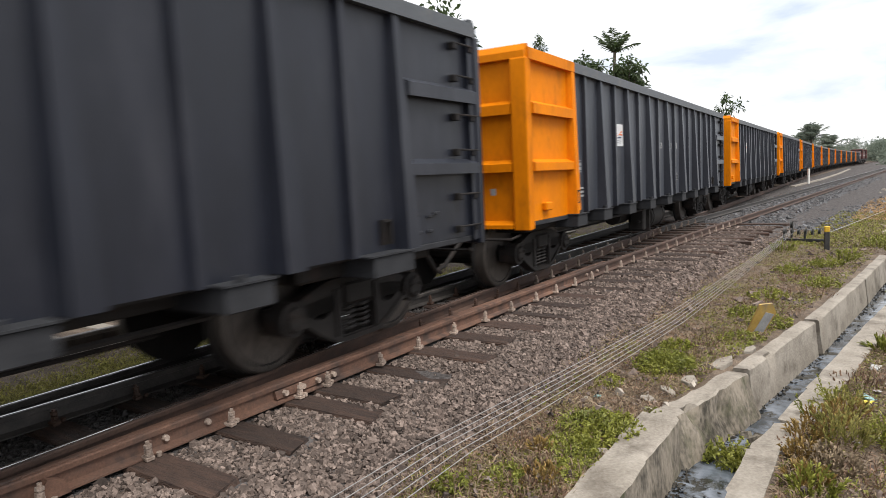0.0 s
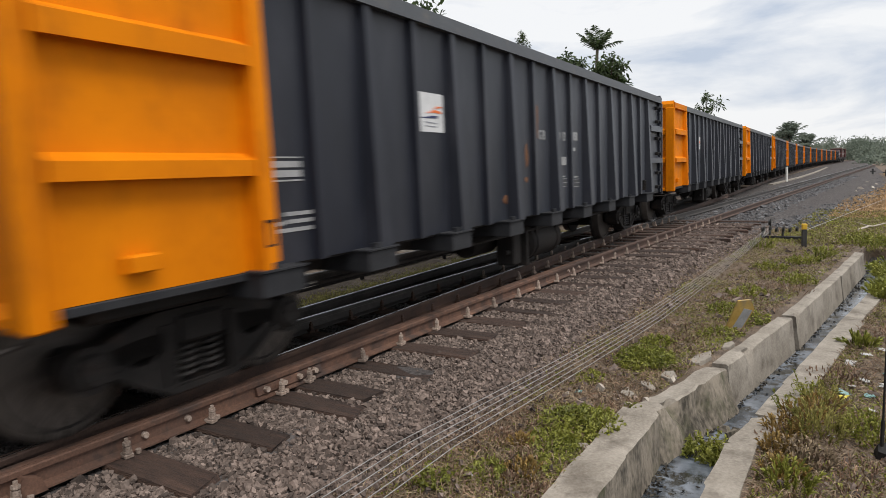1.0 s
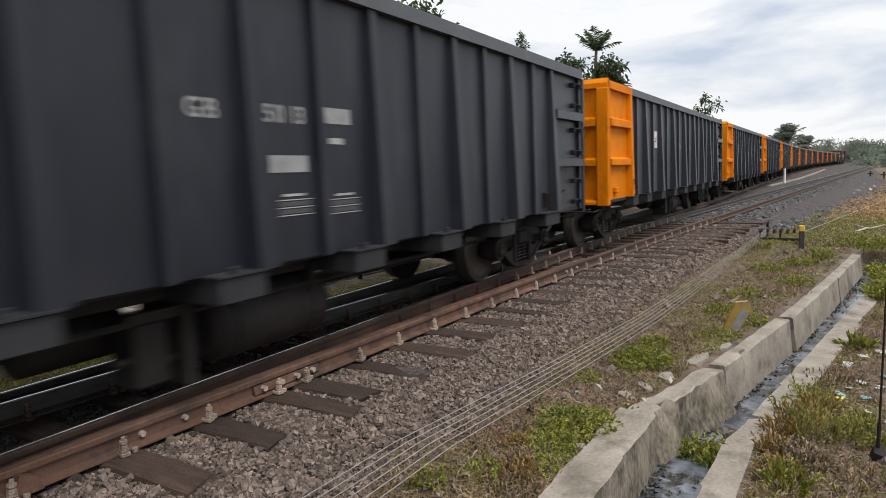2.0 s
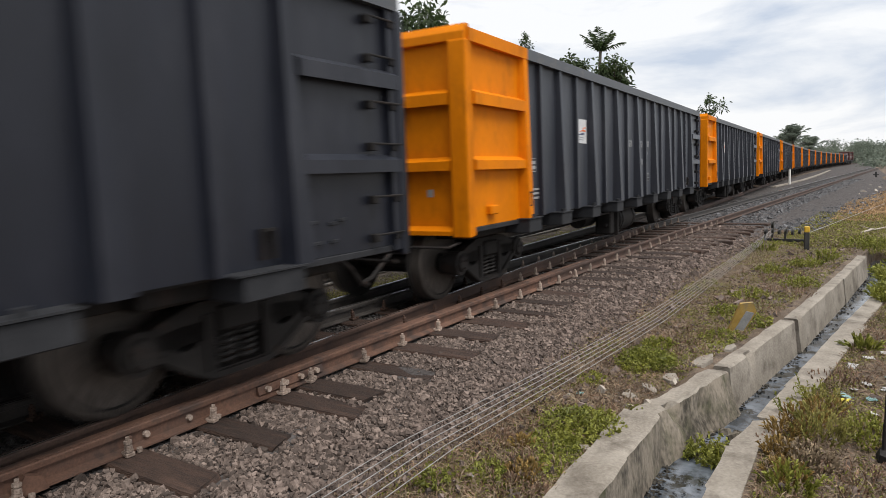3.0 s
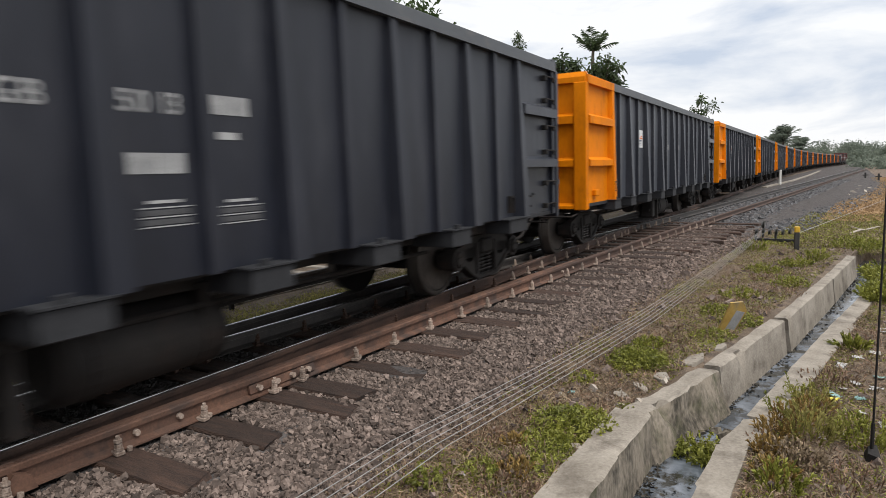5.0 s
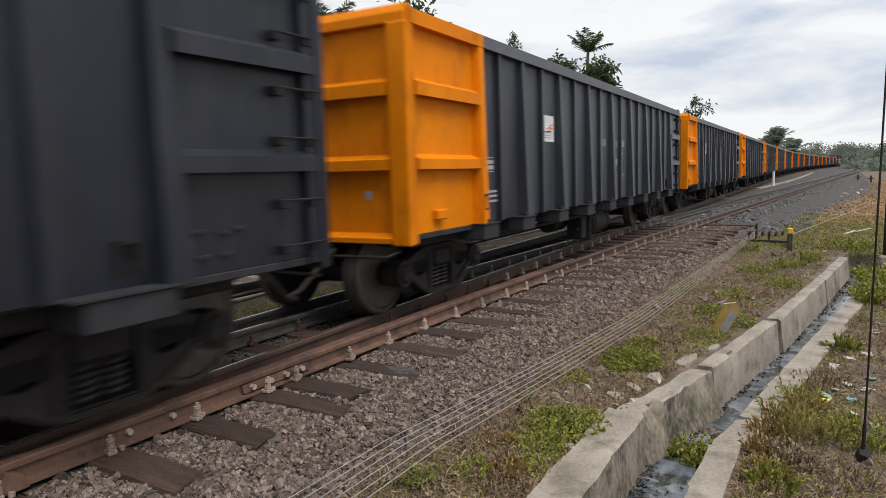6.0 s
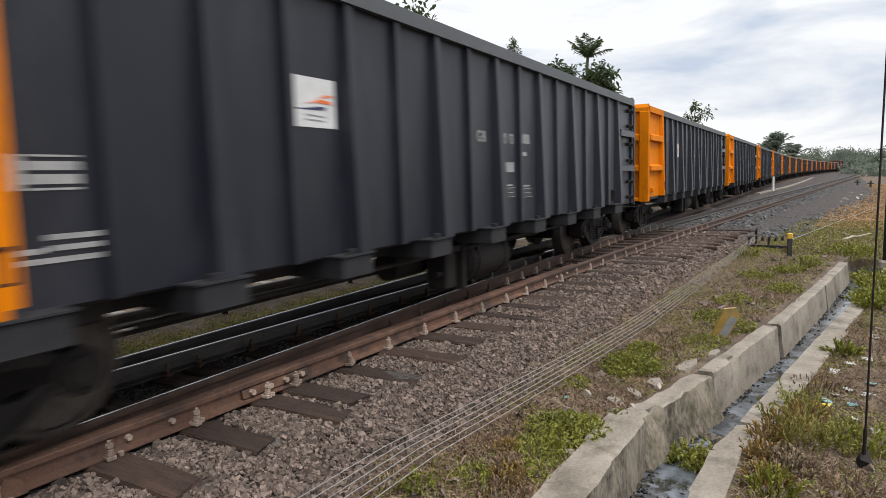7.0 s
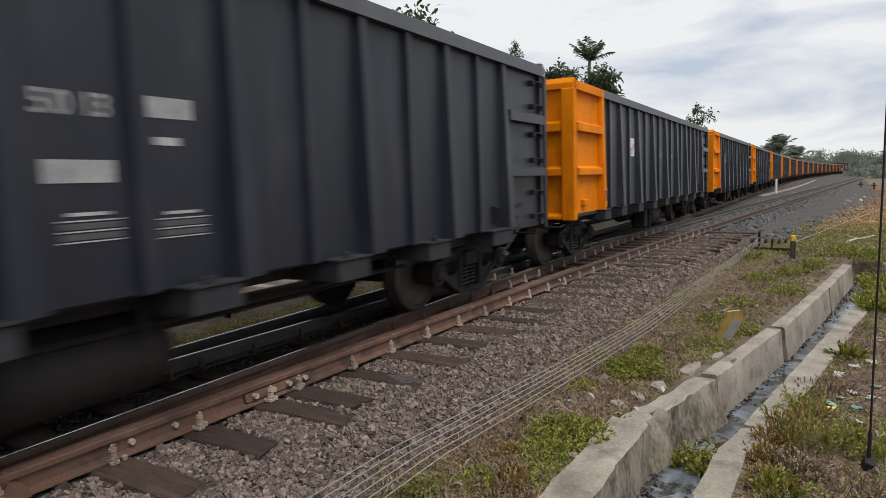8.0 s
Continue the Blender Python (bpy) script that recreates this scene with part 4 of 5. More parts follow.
def stones(spots, sizes, rng):
    """Broken stones: skewed eight-cornered lumps turned at random."""
    n = len(spots)
    v = CUBE_V[None] * (1 + rng.uniform(-0.45, 0.25, (n, 8, 3)))
    v[:, :, 0] *= rng.uniform(0.7, 1.3, (n, 1))
    v[:, :, 1] *= rng.uniform(0.6, 1.1, (n, 1))
    v[:, :, 2] *= rng.uniform(0.45, 0.9, (n, 1))
    q = rng.normal(size=(n, 4))
    q /= np.linalg.norm(q, axis=1)[:, None]
    w, x, y, z = q.T
    r = np.stack([np.stack([1 - 2 * (y * y + z * z), 2 * (x * y - z * w), 2 * (x * z + y * w)], -1),
                  np.stack([2 * (x * y + z * w), 1 - 2 * (x * x + z * z), 2 * (y * z - x * w)], -1),
                  np.stack([2 * (x * z - y * w), 2 * (y * z + x * w), 1 - 2 * (x * x + y * y)], -1)], 1)
    v = np.einsum("nij,nkj->nki", r, v) * sizes[:, None, None] + spots[:, None]
    f = CUBE_F[None] + 8 * np.arange(n)[:, None, None]
    return v.reshape(-1, 3), f.reshape(-1, 4)


def ballast_stones():
    rng = np.random.default_rng(7)
    ties = np.array(sleeper_x())
    for label, x0, x1, n, size in (("loose grey-brown crushed stone of the track bed", -1.4, 6.0, 56000, 0.0118),
                                   ("loose grey-brown crushed stone farther along the bed", 6.0, 16.0, 32000, 0.0172),
                                   ("loose grey crushed stone far along the bed", 16.0, 60.0, 26000, 0.032)):
        x = rng.uniform(x0, x1, n) if x1 < 20 else x0 + (x1 - x0) * rng.random(n) ** 1.2
        b = np.array([branch_y(float(a)) for a in x])
        m = np.array([main_y(float(a)) for a in x])
        y = b - 0.07 - 1.42 * rng.random(n) ** 1.05
        y = np.where(rng.random(n) < 0.012, b - 1.2 - 0.6 * rng.random(n) ** 1.6, y)
        inner = rng.random(n) < 0.14
        y = np.where(inner, rng.uniform(b + 0.1, m + GAUGE + 0.35), y)
        y = np.where(x > 16, b - rng.uniform(-2.0, 2.0, n) - rng.random(n) * np.minimum(1.7, (x - 10) * 0.055), y)
        f = (b - y)
        z = -0.176 - 0.11 * np.clip((f - 0.9) / 0.5, 0, 1) - np.where(f > 1.4, 0.03, 0) - np.where(x > 16, 0.03, 0)
        z = np.where(f > 1.15, np.maximum(z, np.array([ground_z(a, c) for a, c in zip(x.tolist(), y.tolist())]) - 0.002), z)
        d = np.abs(x[:, None] - ties[None]).min(1)
        reach = np.array([branch_y(float(a)) - sleeper_end(float(a)) for a in x])
        keep = ~((d < 0.135) & (f < reach + 0.01) & (x < 20)) & ~((np.abs(f) < 0.085) | (np.abs(y - m) < 0.085) | (np.abs(y - m - GAUGE) < 0.085))
        keep |= (rng.random(n) < 0.02) & (f > 0.5)
        s = size * np.exp(rng.normal(0, 0.3, n))
        p = np.stack([x, y, z + rng.uniform(-0.012, 0.014, n)], -1)[keep]
        oily = (f[keep] < -0.08) & (x[keep] < 16)
        v, fc = stones(p[~oily], s[keep][~oily], rng)
        bulk("ballast_stones", v, fc, M_GRAVEL if x0 > 10 else M_STONE, label, "ballast", "stuff")
        if oily.any():
            v, fc = stones(p[oily], s[keep][oily], rng)
            bulk("oily_ballast", v, fc, M_OILSTONE, "oil-blackened stones between the rails", "ballast", "stuff")
    n = 1300
    x = rng.uniform(0.3, 15, n)
    w = np.array([wall_y(float(a)) for a in x])
    y = w + 0.15 + rng.random(n) * 1.1
    right = rng.random(n) < 0.35
    y = np.where(right, np.array([slab_y(float(a)) for a in x]) - 0.3 - rng.random(n) * 1.5, y)
    z = np.array([ground_z(a, c) for a, c in zip(x.tolist(), y.tolist())])
    v, fc = stones(np.stack([x, y, z], -1), 0.016 * np.exp(rng.normal(0, 0.5, n)), rng)
    bulk("pebbles", v, fc, M_STONE, "scattered pebbles and grit on bare soil", "pebbles", "stuff")


ballast_stones()


def leaves(at, way, length, width, rng, droop=0.25):
    """Small bent leaves: two quads each, from at along way."""
    n = len(at)
    side = np.cross(way, rng.normal(size=(n, 3)))
    side /= np.linalg.norm(side, axis=1)[:, None] + 1e-9
    L, W = length[:, None], width[:, None]
    mid = at + way * L * 0.5
    tip = at + way * L - np.array([0, 0, 1.0]) * L * droop
    v = np.stack([at - side * W * 0.25, at + side * W * 0.25, mid + side * W * 0.5, mid - side * W * 0.5, tip + side * W * 0.10, tip - side * W * 0.10], 1)
    k = 6 * np.arange(n)[:, None]
    f = np.concatenate([k + np.array([[0, 1, 2, 3]]), k + np.array([[3, 2, 4, 5]])], 0)
    return v.reshape(-1, 3), f


def unit(a):
    return a / (np.linalg.norm(a, axis=-1, keepdims=True) + 1e-9)


def joined(sets):
    vs, fs, k = [], [], 0
    for v, f in sets:
        vs.append(v)
        fs.append(f + k)
        k += len(v)
    return np.concatenate(vs), np.concatenate(fs)


def bush(x, y, z, rx, ry, h, n, leaf, mat, label, seed, spiky=0.0):
    """A low weed: leaves along many short stems that spread from the ground."""
    rng = np.random.default_rng(seed)
    n, leaf = int(n * 1.5), leaf * 0.78
    z = ground_z(x, y) - 0.01 if z > -0.6 else z
    stems = max(12, n // 14)
    a, r = rng.uniform(0, 2 * np.pi, stems), np.sqrt(rng.random(stems))
    root = np.stack([rx * r * np.cos(a), ry * r * np.sin(a), np.zeros(stems)], -1)
    lean = unit(np.stack([0.5 * r * np.cos(a), 0.5 * r * np.sin(a), np.ones(stems)], -1) + rng.normal(0, 0.25, (stems, 3)))
    tall = h * (1 - 0.45 * r * r) * rng.uniform(0.55, 1.1, stems)
    i = rng.integers(0, stems, n)
    f = rng.random(n) ** 0.7
    at = root[i] + lean[i] * (tall[i] * f)[:, None]
    way = unit(rng.normal(0, 1, (n, 3)) * (1 - spiky) + lean[i] * (0.5 + 2 * spiky))
    v, fc = leaves(at, way, leaf * rng.uniform(0.6, 1.4, n), leaf * (0.5 - 0.36 * spiky) * rng.uniform(0.7, 1.2, n), rng)
    sv, sf = leaves(root, lean, tall, np.full(stems, 0.006), rng, 0.0)
    v, fc = joined([(v, fc), (sv, sf)])
    t = thing("weed", label, "weed", "weeds beside the drain")
    tagged(bulk("foliage", v + np.array([x, y, z]), fc, mat, "", "", parent=t), kind="stuff")
    return t


GREEN = "bright green leafy weed growing beside the drain"
bush(3.72, -2.02, -0.36, 0.27, 0.22, 0.20, 2600, 0.035, M_LEAF, GREEN, 1)
bush(2.10, -2.02, -0.36, 0.26, 0.27, 0.15, 3000, 0.032, M_LEAF, GREEN, 2)
bush(1.72, -1.98, -0.36, 0.17, 0.16, 0.12, 1100, 0.030, M_LEAF, GREEN, 3)
bush(3.05, -1.76, -0.35, 0.13, 0.10, 0.10, 500, 0.028, M_LEAF, GREEN, 4)
bush(1.14, -1.80, -0.35, 0.12, 0.10, 0.11, 420, 0.030, M_LEAF, GREEN, 5)
bush(0.86, -1.60, -0.34, 0.10, 0.09, 0.12, 340, 0.034, M_LEAF, GREEN, 6)
bush(1.45, -2.10, -0.35, 0.16, 0.12, 0.09, 500, 0.028, M_LEAF, GREEN, 7)
bush(5.75, -2.62, -0.37, 0.30, 0.18, 0.13, 900, 0.036, M_LEAF, GREEN, 8)
bush(4.95, -2.45, -0.37, 0.30, 0.20, 0.10, 700, 0.034, M_LEAF, GREEN, 9)
bush(2.78, -2.66, -0.74, 0.10, 0.10, 0.20, 420, 0.045, M_LEAF, "green weed rooted at the foot of the drain wall", 10)
bush(2.70, -2.80, -0.76, 0.09, 0.08, 0.30, 420, 0.045, M_LEAF, "green weed growing out of the drain water", 11)
TALL = "spiky green grass tuft on dry soil"
bush(12.0, -2.05, -0.36, 0.26, 0.22, 0.24, 420, 0.09, M_LEAF, TALL, 12, 0.8)
bush(11.3, -3.05, -0.37, 0.40, 0.20, 0.24, 500, 0.08, M_LEAF, TALL, 13, 0.7)
bush(13.6, -3.75, -0.38, 0.7, 0.40, 0.26, 1100, 0.07, M_LEAF, TALL, 14, 0.4)
bush(12.6, -4.25, -0.40, 0.5, 0.25, 0.24, 700, 0.07, M_LEAF, TALL, 15, 0.4)
bush(2.85, -3.42, -0.43, 0.22, 0.16, 0.20, 900, 0.050, M_VERGE, "yellowing green weed tuft on littered soil", 16, 0.65)
bush(2.95, -3.75, -0.43, 0.26, 0.18, 0.18, 900, 0.045, M_LEAF, "leafy green weed tuft on littered soil", 17, 0.5)
bush(3.40, -3.40, -0.43, 0.24, 0.12, 0.18, 520, 0.045, M_VERGE, "yellowing green weed tuft on littered soil", 18, 0.6)
bush(2.35, -3.36, -0.43, 0.20, 0.16, 0.12, 700, 0.05, M_DRY, "straw-brown dried grass tuft on littered soil", 19, 0.6)
bush(1.95, -3.32, -0.43, 0.16, 0.12, 0.14, 500, 0.05, M_LEAF, "leafy green weed tuft on littered soil", 20, 0.6)
bush(5.35, -3.66, -0.42, 0.14, 0.10, 0.14, 260, 0.10, M_LEAF, "pale green broad-bladed tuft beside the slab", 21, 0.7)
bush(3.55, -3.28, -0.42, 0.05, 0.05, 0.24, 120, 0.035, M_LEAF, "lone upright weed at the edge of the slab", 24, 0.4)
bush(3.15, -3.20, -0.42, 0.04, 0.04, 0.20, 90, 0.035, M_LEAF, "lone upright weed at the edge of the slab", 25, 0.4)
bush(2.60, -2.24, -0.36, 0.07, 0.06, 0.06, 240, 0.026, M_LEAF, "small green weed in the broken wall top", 26)
bush(8.3, -4.05, -0.42, 0.5, 0.3, 0.25, 1500, 0.09, M_LEAF, "leafy green weed tuft on littered soil", 22, 0.5)
bush(9.9, -4.15, -0.42, 0.6, 0.35, 0.30, 1700, 0.09, M_LEAF, "leafy green weed tuft on littered soil", 23, 0.5)

FOX = "orange-brown withering weed on littered soil"
for k, (x, y, r, h) in enumerate(((2.75, -3.22, 0.14, 0.14), (3.05, -3.32, 0.16, 0.15), (3.30, -3.42, 0.14, 0.13), (2.45, -3.20, 0.12, 0.10), (2.10, -3.28, 0.14, 0.10), (1.25, -1.98, 0.14, 0.08), (1.62, -1.80, 0.10, 0.07))):
    bush(x, y, -0.4, r, r * 0.8, h, 520, 0.045, M_FOX, FOX, 140 + k, 0.65)
DEAD = "withered reddish-brown weed on dry soil"
for k, (x, y, r, h) in enumerate(((1.35, -1.92, 0.16, 0.09), (1.55, -1.62, 0.12, 0.07), (1.05, -2.02, 0.14, 0.08), (4.3, -2.15, 0.22, 0.10), (4.9, -2.15, 0.25, 0.12),
                                  (6.6, -2.45, 0.30, 0.14), (7.6, -2.75, 0.30, 0.12), (9.0, -2.7, 0.35, 0.16), (3.2, -3.55, 0.16, 0.10), (2.2, -3.62, 0.18, 0.10),
                                  (2.6, -3.25, 0.14, 0.08), (4.2, -3.5, 0.18, 0.10), (5.9, -3.95, 0.25, 0.12), (1.6, -3.5, 0.16, 0.10))):
    bush(x, y, -0.4, r * 1.5, r * 1.25, h * 0.8, 620, 0.034, M_DEAD, DEAD, 60 + k, 0.75)
for k, (x, y, r, h) in enumerate(((6.2, -2.3, 0.30, 0.10), (7.4, -2.35, 0.35, 0.12), (8.4, -2.9, 0.35, 0.16), (9.6, -2.4, 0.35, 0.16), (10.4, -2.85, 0.35, 0.18), (4.4, -1.95, 0.2, 0.08))):
    bush(x, y, -0.4, r, r * 0.7, h, 620, 0.050, M_LEAF, GREEN, 90 + k, 0.35)


def ground_cover():
    rng = np.random.default_rng(21)
    for mat, label, n, thick, tall in ((M_LEAF, "low green weeds creeping over dry soil", 105000, 0.30, 0.032), (M_DRY, "withered brown grass lying on dry soil", 72000, -0.45, 0.066),
                                       (M_DEAD, "reddish-brown dead weed litter over dry soil", 52000, -0.40, 0.060)):
        x = 0.4 + 17.0 * rng.random(n) ** 1.9 - 1.6 * rng.random(n) ** 5
        w = np.array([wall_y(float(a)) for a in x])
        b = np.array([branch_y(float(a)) for a in x])
        far = rng.random(n) < 0.48
        y = np.where(far, np.array([slab_y(float(a)) for a in x]) - 0.20 - 2.1 * rng.random(n) ** 1.5, w + 0.16 + (b - 1.45 - w) * rng.random(n))
        g = np.array([noise.noise((a * 0.9, c * 1.4, 8)) + 0.5 * noise.noise((a * 2.7, c * 2.7, 2)) for a, c in zip(x.tolist(), y.tolist())])
        keep = g * np.sign(thick) > (-0.12 if thick > 0 else thick) + 0.1 * rng.normal(size=n)
        z = np.array([ground_z(a, c) for a, c in zip(x.tolist(), y.tolist())])
        p = np.stack([x, y, z], -1)[keep]
        k = len(p)
        way = unit(rng.normal(0, 1, (k, 3)) * np.array([1, 1, 0.5]) + np.array([0, 0, 0.7]))
        v, fc = leaves(p, way, tall * rng.uniform(0.5, 1.5, k), tall * (0.30 if thick > 0 else 0.10) * rng.uniform(0.6, 1.3, k), rng)
        bulk("ground_weeds", v, fc, mat, label, "weeds", "stuff")
    # dry yellow grass further along, short green verge beyond the main line
    n = 45000
    x = 20.0 + 52 * rng.random(n) ** 1.5
    y = -2.85 - 0.028 * (np.minimum(x, 60) - 20.0) - 5.5 * rng.random(n) ** 1.2
    p = np.stack([x, y, np.array([ground_z(a, c) for a, c in zip(x.tolist(), y.tolist())])], -1)
    way = unit(rng.normal(0, 0.8, (n, 3)) + np.array([0, 0, 0.8]))
    v, fc = leaves(p, way, rng.uniform(0.05, 0.12, n), rng.uniform(0.03, 0.06, n), rng, 0.5)
    bulk("dry_grass", v, fc, M_STRAW, "straw-yellow dry grass verge", "grass", "stuff")
    for mat, label, n in ((M_VERGE, "low yellowing weeds round the wire posts", 9000), (M_DRY, "brown dry grass round the wire posts", 26000), (M_LEAF, "low green weeds round the wire posts", 34000)):
        x = 13.2 + 9.5 * rng.random(n)
        y = -2.1 - 0.04 * (x - 13) - 6.0 * rng.random(n) ** 1.5
        p = np.stack([x, y, np.array([max(ground_z(a, c), -0.42) for a, c in zip(x.tolist(), y.tolist())])], -1)
        v, fc = leaves(p, unit(rng.normal(0, 0.8, (n, 3)) + np.array([0, 0, 0.7])), rng.uniform(0.03, 0.11, n), rng.uniform(0.010, 0.024, n), rng, 0.3)
        bulk("post_weeds", v, fc, mat, label, "weeds", "stuff")
    n = 85000
    x = -1 + 22 * rng.random(n) ** 1.3
    m = np.array([main_y(float(a)) for a in x])
    y = m + GAUGE + 0.26 + 1.05 * rng.random(n)
    p = np.stack([x, y, np.where(y < m + GAUGE + 0.5, -0.20, -0.175)], -1)
    way = unit(rng.normal(0, 0.8, (n, 3)) + np.array([0, 0, 0.8]))
    v, fc = leaves(p, way, rng.uniform(0.025, 0.07, n), rng.uniform(0.005, 0.013, n), rng)
    bulk("verge_grass", v, fc, M_VERGE, "short green grass between the two tracks", "grass", "stuff")


ground_cover()


# ---- track beyond the train ----
SIDING = 3.18


def side_track():
    t = thing("siding_track", "siding with dark rails on pale concrete sleepers", "railway track", kind="structure")
    for y in (SIDING, SIDING + GAUGE):
        part("rail", Shape().sweep(RAIL, [(x, y + 0.02 * x) for x in range(-14, 60, 2)]), M_DARKRAIL, t)
    for i in range(40):
        x = -3 + i * 0.62
        s = Shape().hexa([(-0.13, -0.20, -0.24), (0.13, -0.20, -0.24), (0.13, 1.65, -0.24), (-0.13, 1.65, -0.24)],
                         [(-0.10, -0.18, -0.125), (0.10, -0.18, -0.125), (0.10, 1.63, -0.125), (-0.10, 1.63, -0.125)])
        part("sleeper", s, M_CONC, t, at=pose(x, SIDING + 0.02 * x, 0))
    part("kerb_strip", Shape().soft_box(-4.0, 14.0, -0.06, 0.08, -0.24, -0.085, 0.015), M_CONC, t, "pale concrete trough cover", at=pose(0, SIDING - 0.38, -0.02, 0, 0, 1.1))
    part("signal_rod", Shape().tube((-3, SIDING - 0.56, -0.04), (12, SIDING - 0.36, -0.04), 0.018, 6), M_UNDER, t)
    for x in (-1.0, 1.6, 3.2, 5.6, 8.0):
        part("rod_stand", Shape().soft_box(x - 0.03, x + 0.03, SIDING - 0.585 + 0.0133 * (x + 3), SIDING - 0.535 + 0.0133 * (x + 3), -0.24, -0.02, 0.008), M_UNDER, t)


side_track()


# ---- rail joint ----
def joint():
    for side in (-1, 1):
        s = Shape()
        y = side * 0.014
        s.hexa([(1.02, y, -0.108), (1.68, y, -0.108), (1.68, y + side * 0.030, -0.108), (1.02, y + side * 0.030, -0.108)],
               [(1.02, y, -0.050), (1.68, y, -0.050), (1.68, y + side * 0.016, -0.050), (1.02, y + side * 0.016, -0.050)])
        p = part("fishplate", s, M_RUST, TRACK, "rust-brown bolted fishplate")
        for x in (1.10, 1.27, 1.43, 1.60):
            part("bolt_head", Shape().tube((x, y + side * 0.02, -0.078), (x, y + side * 0.052, -0.078), 0.022, 6), M_BOLT, p)
    for x in (0.16, 0.46, 6.9, 7.3):
        part("web_bolt", Shape().tube((x, branch_y(x) - 0.008, -0.078), (x, branch_y(x) - 0.036, -0.078), 0.024, 8, 0.018), M_BOLT, TRACK)
    part("web_stiffener", Shape().soft_box(0.03, 0.055, -0.05, -0.010, -0.125, -0.045, 0.004), M_RUST, TRACK)
    s = Shape().prism_y([(-0.62, -0.14), (-0.44, -0.14), (-0.47, -0.06), (-0.55, -0.03)], -0.085, -0.012)
    part("rail_brace", s, M_RUST, TRACK, "rust-brown cast rail brace")
    s = Shape().sweep([(-0.03, -0.10), (0.03, -0.10), (0.03, -0.03), (-0.03, -0.03)], [(x, branch_y(x) + 0.11 + 0.004 * x) for x in range(-3, 9)])
    part("check_block", s, M_RUST, TRACK, "rust-brown filler between stock rail and blade")


joint()


# ---- point wires and their stands ----
def cable(pts, r, sides=5):
    """A thin round cable through points that run along x."""
    vs, fs = [], []
    for x, y, z in pts:
        vs += [(x, y + r * math.cos(2 * math.pi * k / sides), z + r * math.sin(2 * math.pi * k / sides)) for k in range(sides)]
    for i in range(len(pts) - 1):
        fs += [(i * sides + k, i * sides + (k + 1) % sides, (i + 1) * sides + (k + 1) % sides, (i + 1) * sides + k) for k in range(sides)]
    return Shape().add(vs, fs)


def wires():
    rnd = random.Random(3)
    for k in range(6):
        f = k / 5
        y1, y0 = -1.90 - 0.12 * f, -1.28 - 0.40 * f
        pts = [(-2.5, y0 + 0.06, -0.19), (1.0, y0, -0.20 + 0.01 * k), (4.8, -1.66 - 0.26 * f, -0.18), (9.0, -1.80 - 0.18 * f, -0.15), (14.2, y1, -0.10)]
        fine = []
        for (p, q) in zip(pts, pts[1:]):
            for i in range(8):
                u = i / 8
                fine.append(tuple(p[j] + (q[j] - p[j]) * u - (0.012 * math.sin(math.pi * u) if j == 2 else 0) for j in range(3)))
        fine.append(pts[-1])
        s = cable(fine, 0.0026)
        solid("signal_wire", s, M_WIRE, "thin galvanised signal wire running low over ballast", "wire", "point wires")
    s = Shape().tube((12.85, -2.72, -0.02), (32.0, -5.6, 0.02), 0.006, 6)
    solid("signal_wire", s, M_WIRE, "thin galvanised signal wire stretched behind the post", "wire", "point wires")
    t = thing("wire_post", "short square black post with a yellow top", "marker post")
    part("shaft", Shape().soft_box(-0.045, 0.045, -0.045, 0.045, -0.45, 0.0, 0.008), M_BLACKP, t, "black painted shaft")
    part("cap", Shape().soft_box(-0.048, 0.048, -0.048, 0.048, 0.0, 0.115, 0.012), M_YPOST, t, "yellow painted top")
    t.matrix_basis = pose(12.82, -2.70, 0.0, 0, 1.5, 12)
    t = thing("pulley_stand", "black iron stand with a row of wire pulleys", "pulley stand")
    part("bar", Shape().soft_box(-0.03, 0.03, -0.42, 0.42, -0.30, -0.24, 0.006), M_BLACKP, t)
    for k in range(7):
        y = -0.40 + k * 0.13
        s = Shape()
        s.lathe_y(0.02 * (k % 2), -0.10 + 0.02 * (k % 2), [(y - 0.022, 0.03), (y - 0.020, 0.062), (y - 0.006, 0.05), (y + 0.006, 0.05), (y + 0.020, 0.062), (y + 0.022, 0.03)], 14)
        part("pulley", s, M_BLACKP, t)
    for y in (-0.40, 0.0, 0.40):
        part("leg", Shape().soft_box(-0.02, 0.02, y - 0.02, y + 0.02, -0.40, -0.08, 0.004), M_BLACKP, t)
    t.matrix_basis = pose(13.6, -2.25, 0.02, 0, 0, -8)
    t = thing("wheel_stand", "small black iron wheel on a stub", "pulley stand")
    part("stub", Shape().soft_box(-0.02, 0.02, -0.02, 0.02, -0.36, 0.0, 0.004), M_BLACKP, t)
    s = Shape()
    s.lathe_y(0, 0.04, [(-0.03, 0.04), (-0.025, 0.085), (0.0, 0.065), (0.025, 0.085), (0.03, 0.04)], 16)
    part("wheel", s, M_BLACKP, t)
    t.matrix_basis = pose(14.3, -1.93, -0.02)


wires()


